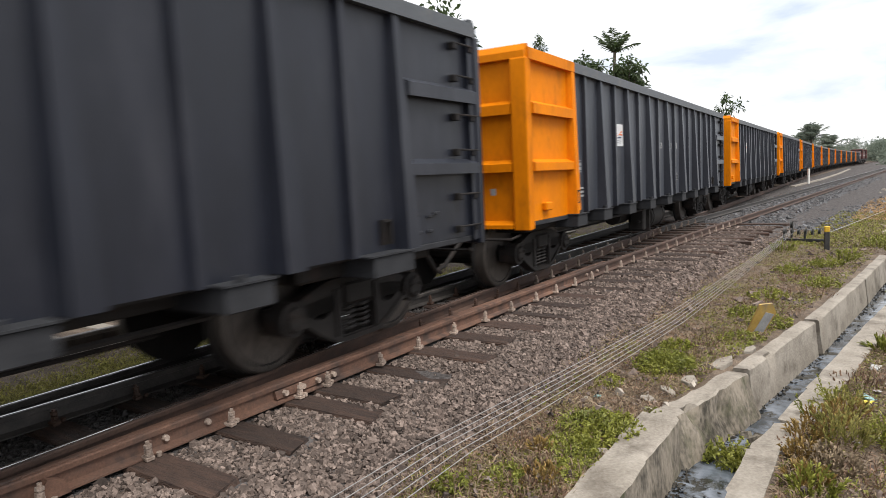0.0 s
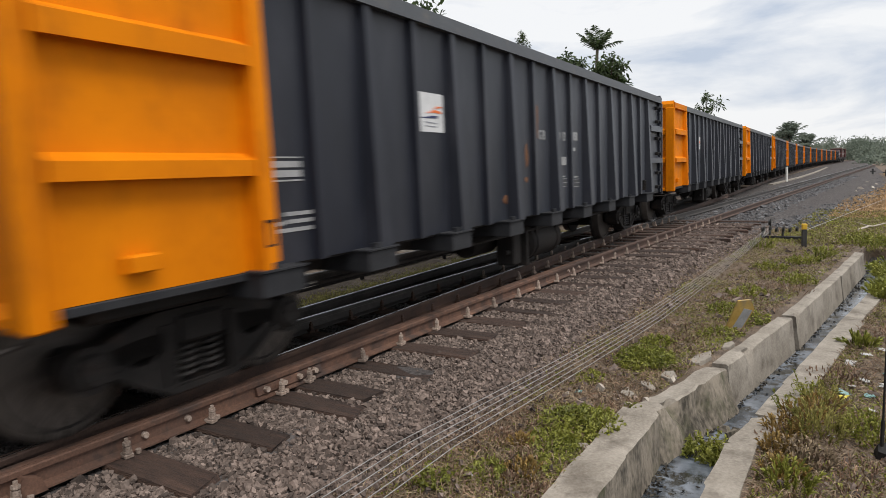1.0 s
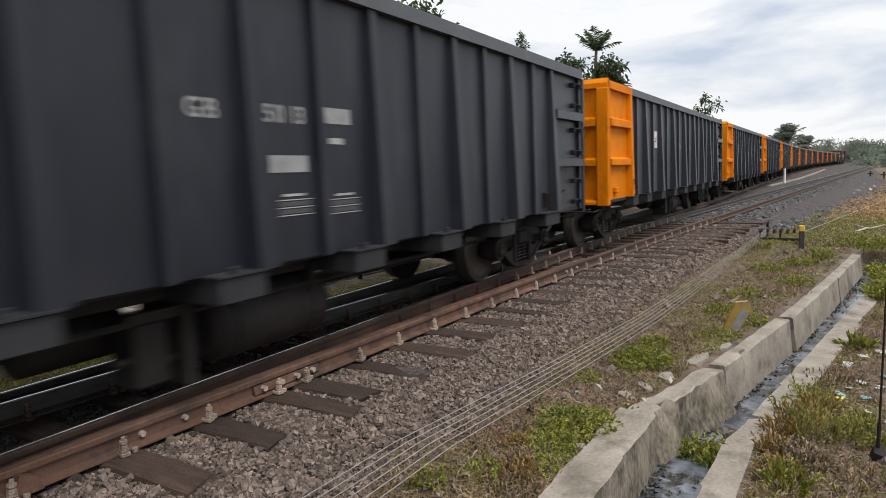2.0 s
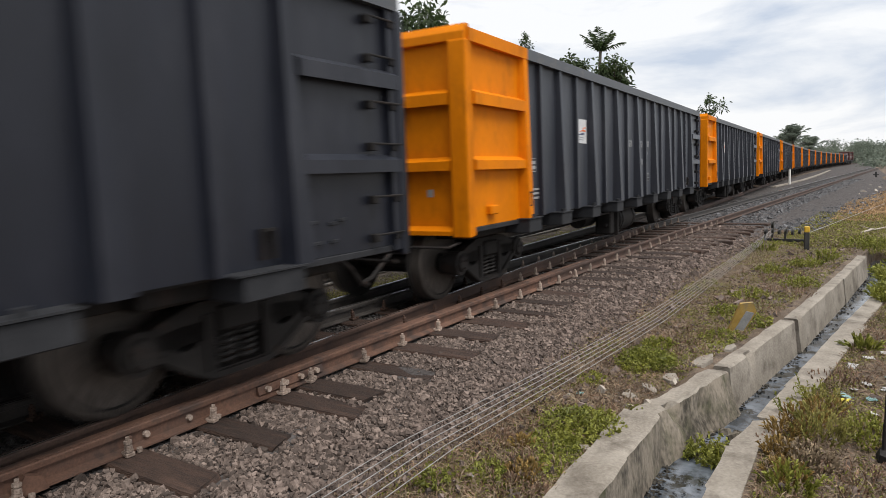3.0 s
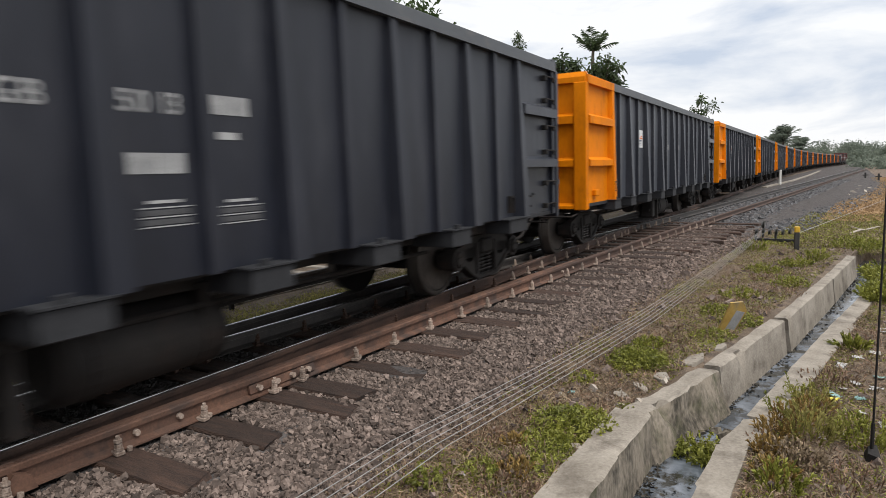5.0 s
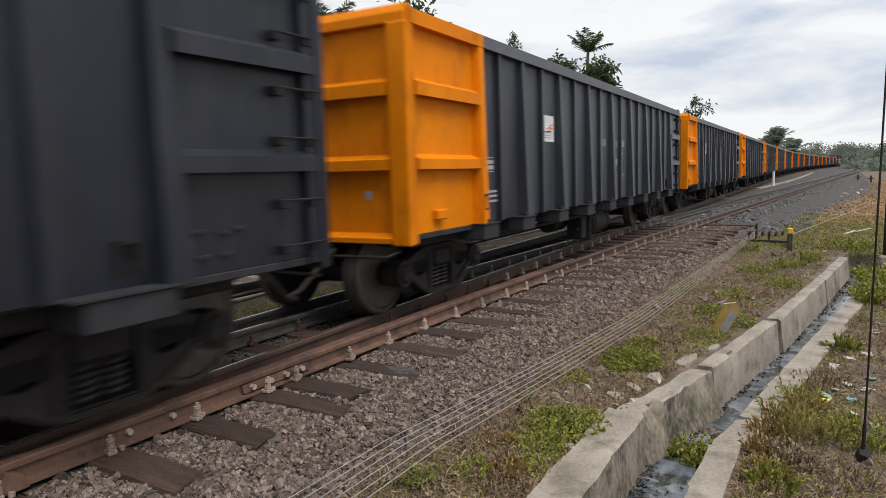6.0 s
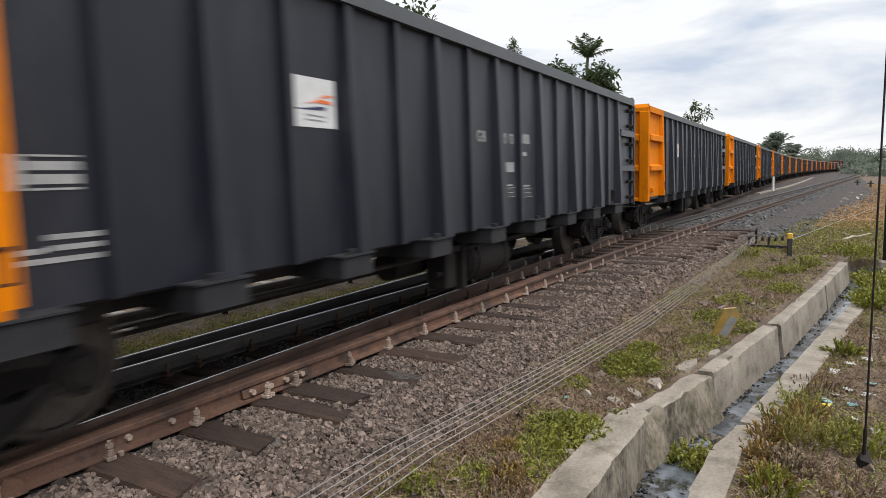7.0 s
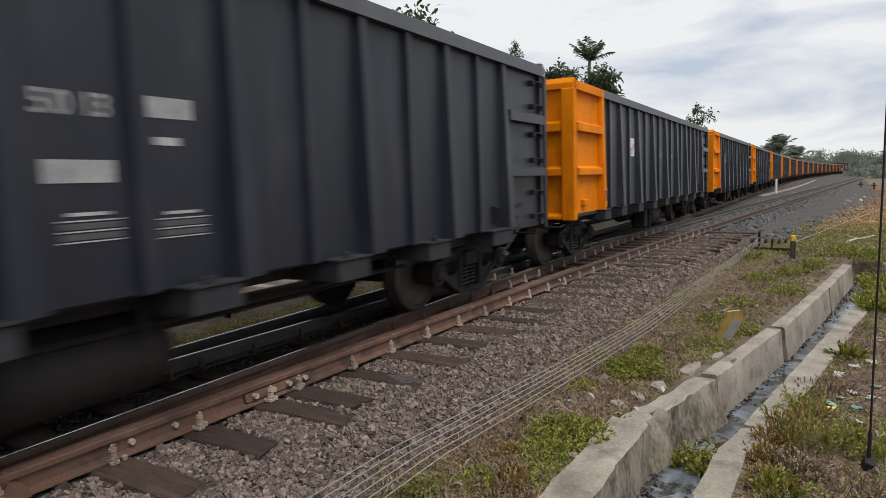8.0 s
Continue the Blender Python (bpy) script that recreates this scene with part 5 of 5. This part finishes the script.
# ---- markers, plate, rods ----
def markers():
    t = thing("fouling_post", "white painted concrete fouling post between tracks", "marker post")
    part("shaft", Shape().tube((0, 0, -0.35), (0, 0, 0.86), 0.10, 12, 0.085), M_WPOST, t, smooth=True)
    part("cap", Shape().tube((0, 0, 0.86), (0, 0, 0.95), 0.088, 12, 0.05), M_BLACKP, t, "black cap", smooth=True)
    t.matrix_basis = pose(50.3, 0.75, 0.0)
    for x, y in ((65.9, -4.55), (60.0, -5.35)):
        t = thing("cross_marker", "small dark cross-shaped track marker", "marker post", "cross markers")
        part("upright", Shape().soft_box(-0.06, 0.06, -0.07, 0.07, -0.45, 0.28, 0.01), M_BLACKP, t)
        part("arm", Shape().soft_box(-0.05, 0.05, -0.22, 0.22, 0.02, 0.10, 0.01), M_BLACKP, t)
        t.matrix_basis = pose(x, y, 0)
    t = thing("low_signal", "low white ground signal by far turnout", "signal")
    part("shaft", Shape().soft_box(-0.12, 0.12, -0.12, 0.12, -0.35, 1.3, 0.03), M_WPOST, t)
    part("foot", Shape().soft_box(-0.6, 0.6, -0.6, 0.6, -0.40, -0.2, 0.05), M_CONC, t)
    t.matrix_basis = pose(186.0, -4.9, 0)
    # fallen yellow and white board leaning in the weeds
    t = thing("fallen_board", "small yellow board with worn white face, leaning", "board")
    out = [(-0.08, 0.0), (0.09, 0.0), (0.21, 0.26), (0.16, 0.37), (0.03, 0.36)]
    part("board", Shape().prism_y(out, -0.012, 0.012), M_BOARD, t, "faded yellow board")
    part("face", Shape().prism_y([(-0.02, 0.012), (0.085, 0.012), (0.185, 0.25), (0.10, 0.275)], -0.017, -0.0125), M_LOGO_P, t, "worn white face")
    t.matrix_basis = pose(5.28, -2.50, -0.38, 14, 0, -58)
    # slim rod with a dark lump at its foot
    t = thing("stay_rod", "thin dark iron rod standing in a rough foot", "rod")
    part("rod", Shape().tube((0, 0, -0.05), (0.02, -0.03, 3.2), 0.0065, 8, 0.0055), M_UNDER, t, smooth=True)
    part("sleeve", Shape().tube((0, 0, 0.02), (0.003, -0.002, 0.20), 0.011, 8), M_UNDER, t, smooth=True)
    rng = np.random.default_rng(2)
    v, f = stones(np.array([(0, 0, 0.0)]), np.array([0.05]), rng)
    part("foot", Shape().add(v.tolist(), f.tolist()), M_UNDER, t)
    t.matrix_basis = pose(2.60, -3.765, -0.40)
    t = thing("wayside_pole", "weathered grey pole with a pale foot", "pole")
    part("shaft", Shape().tube((0, 0, -0.2), (0.0, -0.02, 4.6), 0.07, 10, 0.06), M_UNDER, t, smooth=True)
    part("foot", Shape().soft_box(-0.12, 0.12, -0.12, 0.12, -0.2, 0.12, 0.03), M_CONC, t)
    t.matrix_basis = pose(12.1, -4.30, -0.40)
    # concrete strip between the tracks, far off
    s = Shape().sweep([(-0.15, -0.30), (0.15, -0.30), (0.15, -0.10), (-0.15, -0.10)], [(44, 1.1), (60, 0.55), (80, 0.45), (116, 0.7)])
    solid("concrete_strip", s, M_CONC, "pale concrete strip between the tracks", "trim", kind="structure")
    rng = np.random.default_rng(9)
    for k, (x, y) in enumerate(((41.1, -3.9), (34.4, -3.5), (38.0, -4.2), (43.5, -4.4), (46.0, -4.0), (37.0, -3.6))):
        v, f = stones(np.array([(0, 0, 0)]), np.array([0.09 + 0.03 * (k % 3)]), rng)
        solid("rubble_block", Shape().add(v.tolist(), f.tolist()), M_PALE, "pale lump of broken concrete lying on ballast", "rubble", "pale rubble", at=pose(x, y, -0.30))
    s = Shape().tube((0, 0, 0.02), (0.35, -0.22, 0.09), 0.032, 8, 0.026)
    s.tube((0.35, -0.22, 0.09), (0.75, -0.30, 0.05), 0.026, 8, 0.020)
    s.tube((0.75, -0.30, 0.05), (1.25, -0.62, 0.10), 0.020, 8, 0.010)
    s.tube((0.40, -0.22, 0.09), (0.62, 0.02, 0.16), 0.016, 6, 0.006)
    s.tube((0.75, -0.30, 0.05), (0.95, -0.20, 0.02), 0.014, 6, 0.006)
    solid("driftwood", s, M_PALE, "bleached broken branch on weedy ground", "branch", at=pose(16.3, -3.6, -0.36), smooth=True)


markers()


def litter():
    rng = np.random.default_rng(31)
    spots = [(4.15, -3.69, M_PLASTIC_W, 0.09, "crumpled white plastic scrap on soil"), (3.60, -3.52, M_PLASTIC_Y, 0.10, "crumpled yellow plastic bag on soil"),
             (3.75, -3.72, M_PLASTIC_B, 0.09, "crumpled teal plastic scrap on soil"), (4.62, -3.58, M_PLASTIC_W, 0.11, "crumpled white plastic scrap on soil"),
             (4.95, -3.70, M_PLASTIC_W, 0.08, "crumpled white plastic scrap on soil"), (3.95, -3.60, M_PLASTIC_W, 0.07, "crumpled white plastic scrap on soil"),
             (5.2, -3.85, M_PLASTIC_W, 0.10, "crumpled white plastic scrap on soil"), (4.4, -3.86, M_PLASTIC_B, 0.08, "crumpled teal plastic scrap on soil"),
             (2.72, -1.78, M_PLASTIC_B, 0.055, "crumpled teal plastic scrap on soil"), (1.05, -1.74, M_PLASTIC_W, 0.05, "crumpled white plastic scrap on soil"),
             (6.2, -3.95, M_PLASTIC_W, 0.10, "crumpled white plastic scrap on soil"), (2.9, -3.62, M_PLASTIC_W, 0.05, "crumpled white plastic scrap on soil"),
             (3.2, -3.85, M_PLASTIC_W, 0.07, "crumpled white plastic scrap on soil")]
    for x, y, m, r, label in spots:
        n, r = 9, r * 0.62
        vs, fs = [], []
        for i in range(n):
            for j in range(n):
                u, v = (i / (n - 1) - 0.5) * 2, (j / (n - 1) - 0.5) * 2
                k = 1 - 0.35 * abs(rng.normal()) * (abs(u) > 0.9 or abs(v) > 0.9)
                vs.append((r * u * k, r * v * 0.7 * k, 0.012 + r * 0.35 * abs(noise.noise((u * 1.7 + x, v * 1.7 + y, r * 30)))))
        for i in range(n - 1):
            for j in range(n - 1):
                fs.append((i * n + j, (i + 1) * n + j, (i + 1) * n + j + 1, i * n + j + 1))
        ob = solid("litter", Shape().add(vs, fs), m, label, "litter", "litter beside the drain",
                   at=pose(x, y, ground_z(x, y) + 0.004, float(rng.uniform(-12, 12)), float(rng.uniform(-12, 12)), float(rng.uniform(0, 180))))
        so = ob.modifiers.new("thickness", "SOLIDIFY")
        so.thickness = 0.003
    for x, y, r in ((2.88, -1.90, 0.062), (1.77, -2.16, 0.055), (2.97, -2.08, 0.04), (2.62, -1.72, 0.03), (3.3, -2.35, 0.05), (2.75, -2.30, 0.05), (2.62, -2.18, 0.05), (3.05, -2.26, 0.05)):
        v, f = stones(np.array([(0, 0, 0)]), np.array([r * 0.52]), rng)
        solid("pale_stone", Shape().add(v.tolist(), f.tolist()), M_PALE, "pale broken stone lying among weeds", "stone", "pale stones", at=pose(x, y, ground_z(x, y) + r * 0.25))

    for k, (x, y, a, b, turn) in enumerate(((3.95, -2.46, 0.24, 0.08, -9), (3.40, -2.30, 0.14, 0.07, 12), (3.12, -2.20, 0.10, 0.05, 40), (2.85, -2.12, 0.07, 0.05, 70), (4.5, -2.60, 0.15, 0.05, -8))):
        o = []
        for i in range(5):
            g = 2 * math.pi * i / 5 + 0.7 * k
            q = 1 + 0.55 * noise.noise((math.cos(g) * 3 + k * 5, math.sin(g) * 3, 3))
            o.append((a * q * math.cos(g), b * q * math.sin(g)))
        s = Shape()
        s.add([(u, v, -0.03) for u, v in o] + [(u, v, 0.008) for u, v in o] + [(u * 0.95, v * 0.92, 0.014) for u, v in o],
              [tuple(range(5))[::-1], tuple(range(10, 15))] + [(i, (i + 1) % 5, 5 + (i + 1) % 5, 5 + i) for i in range(5)] + [(5 + i, 5 + (i + 1) % 5, 10 + (i + 1) % 5, 10 + i) for i in range(5)])
        solid("concrete_fragment", s, M_CONC, "flat broken concrete fragment lying behind the drain wall", "rubble", "concrete fragments", at=pose(x, y, ground_z(x, y) + 0.012, 4 * (k % 3) - 4, 3 * (k % 2), turn))

    for k in range(16):
        v, f = stones(np.array([(0, 0, 0)]), np.array([0.018 + 0.028 * float(rng.random())]), rng)
        x = 2.55 + 0.9 * float(rng.random())
        solid("fallen_rubble", Shape().add(v.tolist(), f.tolist()), M_DAMP, "broken lump fallen from the drain wall", "rubble", "rubble in the drain", at=pose(x, wall_y(x) - 0.23 - 0.15 * float(rng.random()), -0.690))


litter()


def more_litter():
    """Small pale scraps strewn over the far bank, dead leaves afloat in the drain."""
    rng = np.random.default_rng(77)
    for k in range(34):
        x = 2.6 + 6.5 * float(rng.random()) ** 1.2
        y = slab_y(x) - 0.35 - 0.85 * float(rng.random())
        m, word = ((M_PLASTIC_W, "white"), (M_PLASTIC_W, "white"), (M_PLASTIC_W, "white"), (M_PLASTIC_B, "teal"))[k % 4]
        r = 0.02 + 0.035 * float(rng.random())
        vs, fs, n = [], [], 6
        for i in range(n):
            for j in range(n):
                u, v = i / (n - 1) * 2 - 1, j / (n - 1) * 2 - 1
                q = 1 - 0.3 * float(rng.random()) * (max(abs(u), abs(v)) > 0.9)
                vs.append((r * u * q, r * v * 0.6 * q, r * 0.4 * abs(noise.noise((u * 1.5 + k, v * 1.5, 2)))))
        fs = [(i * n + j, (i + 1) * n + j, (i + 1) * n + j + 1, i * n + j + 1) for i in range(n - 1) for j in range(n - 1)]
        ob = solid("litter", Shape().add(vs, fs), m, "small crumpled %s plastic scrap on soil" % word, "litter", "litter beside the drain",
                   at=pose(x, y, ground_z(x, y) + 0.014, float(rng.uniform(-15, 15)), float(rng.uniform(-15, 15)), float(rng.uniform(0, 180))))
        so = ob.modifiers.new("thickness", "SOLIDIFY")
        so.thickness = 0.003
    n = 1800
    x = 2.0 + 11 * rng.random(n) ** 1.2
    g = np.array([noise.noise((a * 2.1, 0, 4)) for a in x.tolist()])
    f = np.where(rng.random(n) < 0.75, 0.06 + 0.16 * rng.random(n), rng.random(n) * 0.95)
    keep = g + 0.25 * rng.normal(size=n) > 0.0
    w = np.array([wall_y(float(a)) - 0.07 for a in x])
    d = np.array([slab_y(float(a)) for a in x])
    p = np.stack([x, w + (d - w) * f, np.full(n, -0.694)], -1)[keep]
    k = len(p)
    way = unit(rng.normal(0, 1, (k, 3)) * np.array([1, 1, 0.12]))
    v, fc = leaves(p, way, rng.uniform(0.012, 0.045, k), rng.uniform(0.008, 0.028, k), rng, 0.0)
    bulk("drain_debris", v, fc, M_SCUM, "dark rotten leaves and scum afloat in the drain", "debris", "stuff")


more_litter()


# ---- trees ----
def frond(root, way, length, rng, n=26, leaf=0.55, hang=0.8, wide=0.11):
    """A palm frond: an arching rib with two rows of leaflets."""
    f = np.linspace(0.0, 1.0, n)
    mid = root + way * (f * length)[:, None] - np.array([0, 0, 1.0]) * (hang * length * f ** 2.4 * 0.42)[:, None]
    side = unit(np.cross(way, [0, 0, 1.0])[None])[0]
    sets = []
    for s in (-1, 1):
        w = unit(side[None] * s * 0.8 + way[None] * 0.7 + np.array([0, 0, -0.25]) + rng.normal(0, 0.10, (n, 3)))
        sets.append(leaves(mid, w, leaf * np.sin(np.pi * (0.12 + 0.85 * f)) ** 0.6 * rng.uniform(0.85, 1.1, n), np.full(n, leaf * wide), rng, 0.25))
    rib = leaves(mid[:-1], unit(mid[1:] - mid[:-1]), np.full(n - 1, length / (n - 1) * 1.1), np.full(n - 1, 0.05 * leaf), rng, 0)
    return joined(sets + [rib])


def palm(x, y, z, crown, n, seed, label, up=0.6, leaf=0.55, thick=0.12, mat=None, low=1.75, hang=0.8, wide=0.11):
    rng = np.random.default_rng(seed)
    t = thing("palm_tree", label, "palm tree")
    s, k = Shape(), 10
    pts = [(x + 0.15 * math.sin(i * 0.4 + seed), y, -0.3 + (z + 0.3) * i / k) for i in range(k + 1)]
    pts[-1] = (x, y, z)
    for i in range(k):
        s.tube(pts[i], pts[i + 1], thick * (1.25 - 0.5 * i / k), 10, thick * (1.25 - 0.5 * (i + 1) / k))
    part("trunk", s, M_BARK, t, smooth=True)
    sets = []
    for i in range(n):
        a = 2 * np.pi * (i * 0.382)
        e = up * (1.9 - low * i / n)
        way = unit(np.array([[math.cos(a), math.sin(a), e]]))[0]
        sets.append(frond(np.array([x, y, z]), way, crown * rng.uniform(0.85, 1.1), rng, leaf=leaf, hang=hang, wide=wide))
    v, f = joined(sets)
    bulk("crown", v, f, mat or M_TREE, "", "", parent=t)


def tree(x, y, z, rx, rz, n, leaf, seed, label, trunk=0.12, clumps=26, mat=None, name="tree"):
    """A broadleaf tree: trunk, limbs and clumps of leaves with gaps between."""
    rng = np.random.default_rng(seed)
    t = thing(name, label, "tree")
    s = Shape()
    base = z - rz
    s.tube((x, y, -0.4), (x, y, base), trunk * 1.3, 10, trunk)
    centres = unit(rng.normal(size=(clumps, 3))) * (rng.random((clumps, 1)) ** 0.45) * np.array([rx, rx, rz]) + np.array([x, y, z])
    for c in centres:
        s.tube((x, y, base - 0.2), tuple(((np.array([x, y, base]) + c) / 2 + rng.normal(0, 0.1, 3)).tolist()), trunk * 0.5, 6, trunk * 0.28)
        s.tube(tuple(((np.array([x, y, base]) + c) / 2).tolist()), tuple(c.tolist()), trunk * 0.28, 5, trunk * 0.08)
    part("trunk", s, M_BARK, t)
    i = rng.integers(0, clumps, n)
    r = 0.30 * (rx + rz) / 2 * rng.uniform(0.6, 1.3, clumps)
    off = rng.normal(size=(n, 3)) * r[i][:, None] * 0.55
    way = unit(off * 1.2 + rng.normal(0, 0.6, (n, 3)) * r[i][:, None])
    v, f = leaves(centres[i] + off, way, leaf * rng.uniform(0.6, 1.3, n), leaf * 0.45 * rng.uniform(0.7, 1.2, n), rng, 0.3)
    bulk("crown", v, f, mat or M_TREE, "", "", parent=t)


palm(39.7, 10.7, 8.8, 1.75, 11, 1, "slender palm with a dense dark feathery crown", up=1.15, leaf=0.50, low=1.65, hang=0.40, wide=0.15)
tree(37.3, 9.2, 6.75, 1.35, 1.15, 1100, 0.28, 2, "dark green broadleaf tree below the palm", clumps=26)
tree(37.6, 8.7, 6.3, 0.6, 0.9, 350, 0.24, 12, "sparse thin broadleaf sapling", trunk=0.05, clumps=9)
tree(36.8, 11.6, 7.4, 0.9, 0.7, 800, 0.30, 13, "dark green broadleaf tree with large leaves", clumps=12)
tree(42.4, 17.2, 10.2, 0.42, 1.1, 700, 0.16, 3, "narrow pointed dark green tree", trunk=0.06, clumps=14)
tree(56.7, 7.3, 6.1, 1.15, 1.05, 420, 0.26, 4, "slender tree with a sparse airy crown", trunk=0.07, clumps=12)
tree(18.9, 10.6, 6.25, 2.0, 1.1, 1900, 0.26, 5, "leafy dark green tree close behind the train", clumps=26)
palm(15.9, 11.6, 6.3, 1.5, 9, 6, "broad-leaved banana-like palm behind the train", up=1.1, leaf=0.5)
palm(107.5, 5.2, 4.4, 3.3, 22, 7, "coconut palm with drooping fronds", up=2.2, leaf=1.0, low=2.0, hang=0.75, thick=0.2, mat=M_HAZE_LEAF)
palm(117.0, 3.6, 3.2, 3.0, 20, 8, "coconut palm with drooping fronds", up=2.2, leaf=1.0, low=2.0, hang=0.75, thick=0.2, mat=M_HAZE_LEAF)
palm(112.0, 6.6, 3.6, 3.0, 20, 9, "coconut palm with drooping fronds", up=2.2, leaf=1.0, low=2.0, hang=0.75, thick=0.2, mat=M_HAZE_LEAF)


def far_woods():
    rng = np.random.default_rng(17)
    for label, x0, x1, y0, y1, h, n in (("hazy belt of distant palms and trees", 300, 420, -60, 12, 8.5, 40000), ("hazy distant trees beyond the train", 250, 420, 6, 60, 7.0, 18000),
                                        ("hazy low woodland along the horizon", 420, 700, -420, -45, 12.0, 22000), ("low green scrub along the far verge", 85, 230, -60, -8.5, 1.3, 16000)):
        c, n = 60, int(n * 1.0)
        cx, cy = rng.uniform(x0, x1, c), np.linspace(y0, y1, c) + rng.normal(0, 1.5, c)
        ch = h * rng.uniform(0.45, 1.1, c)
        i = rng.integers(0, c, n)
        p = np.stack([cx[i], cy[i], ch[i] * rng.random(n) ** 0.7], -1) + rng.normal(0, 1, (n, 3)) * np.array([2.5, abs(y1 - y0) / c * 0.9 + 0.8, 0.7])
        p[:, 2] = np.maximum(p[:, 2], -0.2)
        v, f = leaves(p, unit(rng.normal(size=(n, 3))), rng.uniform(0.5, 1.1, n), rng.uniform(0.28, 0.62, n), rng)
        bulk("far_woods", v, f, M_HAZE_LEAF, label, "woodland", "stuff")


far_woods()


# ---- locomotives at the head ----
def locomotive():
    t = thing("locomotive", "red diesel freight locomotive heading the coal train", "locomotive", "locomotives of the coal train")
    part("underframe", Shape().soft_box(-7.0, 7.0, -1.3, 1.3, 0.85, 1.25, 0.04), M_UNDER, t)
    part("hood", Shape().soft_box(-6.5, 3.0, -0.95, 0.95, 1.25, 3.15, 0.10), M_RED, t, "red engine hood")
    cab = part("cab", Shape().soft_box(3.0, 5.2, -1.35, 1.35, 1.25, 3.65, 0.12), M_RED, t, "red cab with white band")
    part("nose", Shape().soft_box(5.2, 6.7, -0.9, 0.9, 1.25, 2.5, 0.10), M_RED, t)
    part("band", Shape().box(-6.51, 3.0, -0.956, -0.952, 2.0, 2.25), M_WHITE, t, "white stripe")
    for y in (-1.36, 1.36):
        part("window", Shape().box(3.3, 4.9, min(y, y * 0.995), max(y, y * 0.995), 2.6, 3.3), M_GLASSY, cab)
    part("window", Shape().box(2.985, 2.999, -1.1, 1.1, 2.7, 3.35), M_GLASSY, cab)
    part("tail_lamp", Shape().tube((-6.52, 0, 2.75), (-6.58, 0, 2.75), 0.22, 12), M_LAMP, t, "lit headlamp")
    part("fuel_tank", Shape().soft_box(-2.0, 2.0, -1.2, 1.2, 0.25, 0.85, 0.12), M_UNDER, t)
    for bx in (-4.6, 4.6):
        b = part("bogie", Shape().soft_box(bx - 2.0, bx + 2.0, -1.05, 1.05, 0.35, 0.8, 0.05), M_UNDER, t)
        for k in (-1.6, 0, 1.6):
            part("wheelset", Shape().lathe_y(bx + k, 0.46, [(-0.66, 0.2), (-0.65, 0.46), (-0.53, 0.46), (-0.52, 0.12), (0.52, 0.12), (0.53, 0.46), (0.65, 0.46), (0.66, 0.2)], 20), M_UNDER, b)
    for k in range(4):
        part("exhaust_fan", Shape().tube((-5.5 + k * 1.5, 0, 3.14), (-5.5 + k * 1.5, 0, 3.26), 0.5, 16), M_UNDER, t)
    for y in (-1.25, 1.25):
        s = Shape().tube((-6.8, y, 2.2), (2.9, y, 2.2), 0.03, 6)
        part("handrail", s, M_WHITE, t)
    return t


LOCO_A = locomotive()
LOCO_B = copy_thing(LOCO_A, pose(0, 0, 0))
LOCOS = {(11, 7.6 + 13.0): LOCO_A, (11, 22.6 + 13.0): LOCO_B}


def loco_pose(x):
    ya, yb = main_y(x - 4.6) + GAUGE / 2, main_y(x + 4.6) + GAUGE / 2
    return pose(x, (ya + yb) / 2, 0.0, 0, 0, math.degrees(math.atan2(yb - ya, 9.2)))


def motions():
    times = DRIFT_T
    for n, w in WAGONS.items():
        walk(w, [(t, on_line(train_x(t) + PITCH * n)) for t in times])
    for (n, ahead), w in LOCOS.items():
        walk(w, [(t, loco_pose(train_x(t) + PITCH * n + ahead)) for t in times])
    # wheels of the wagons that pass close by
    for n, w in WAGONS.items():
        if n <= 0:
            turn = []
            for i in range(241):
                turn.append((i / 30, -math.degrees((train_x(i / 30) - train_x(0)) / WHEEL_R)))
            for b in w.children:
                if b.name.startswith("bogie"):
                    for c in b.children:
                        if c.name.startswith("wheelset"):
                            p = c.matrix_basis.translation.copy()
                            walk(c, [(t, pose(p.x, p.y, p.z, 0, -a, 0)) for t, a in turn])


motions()
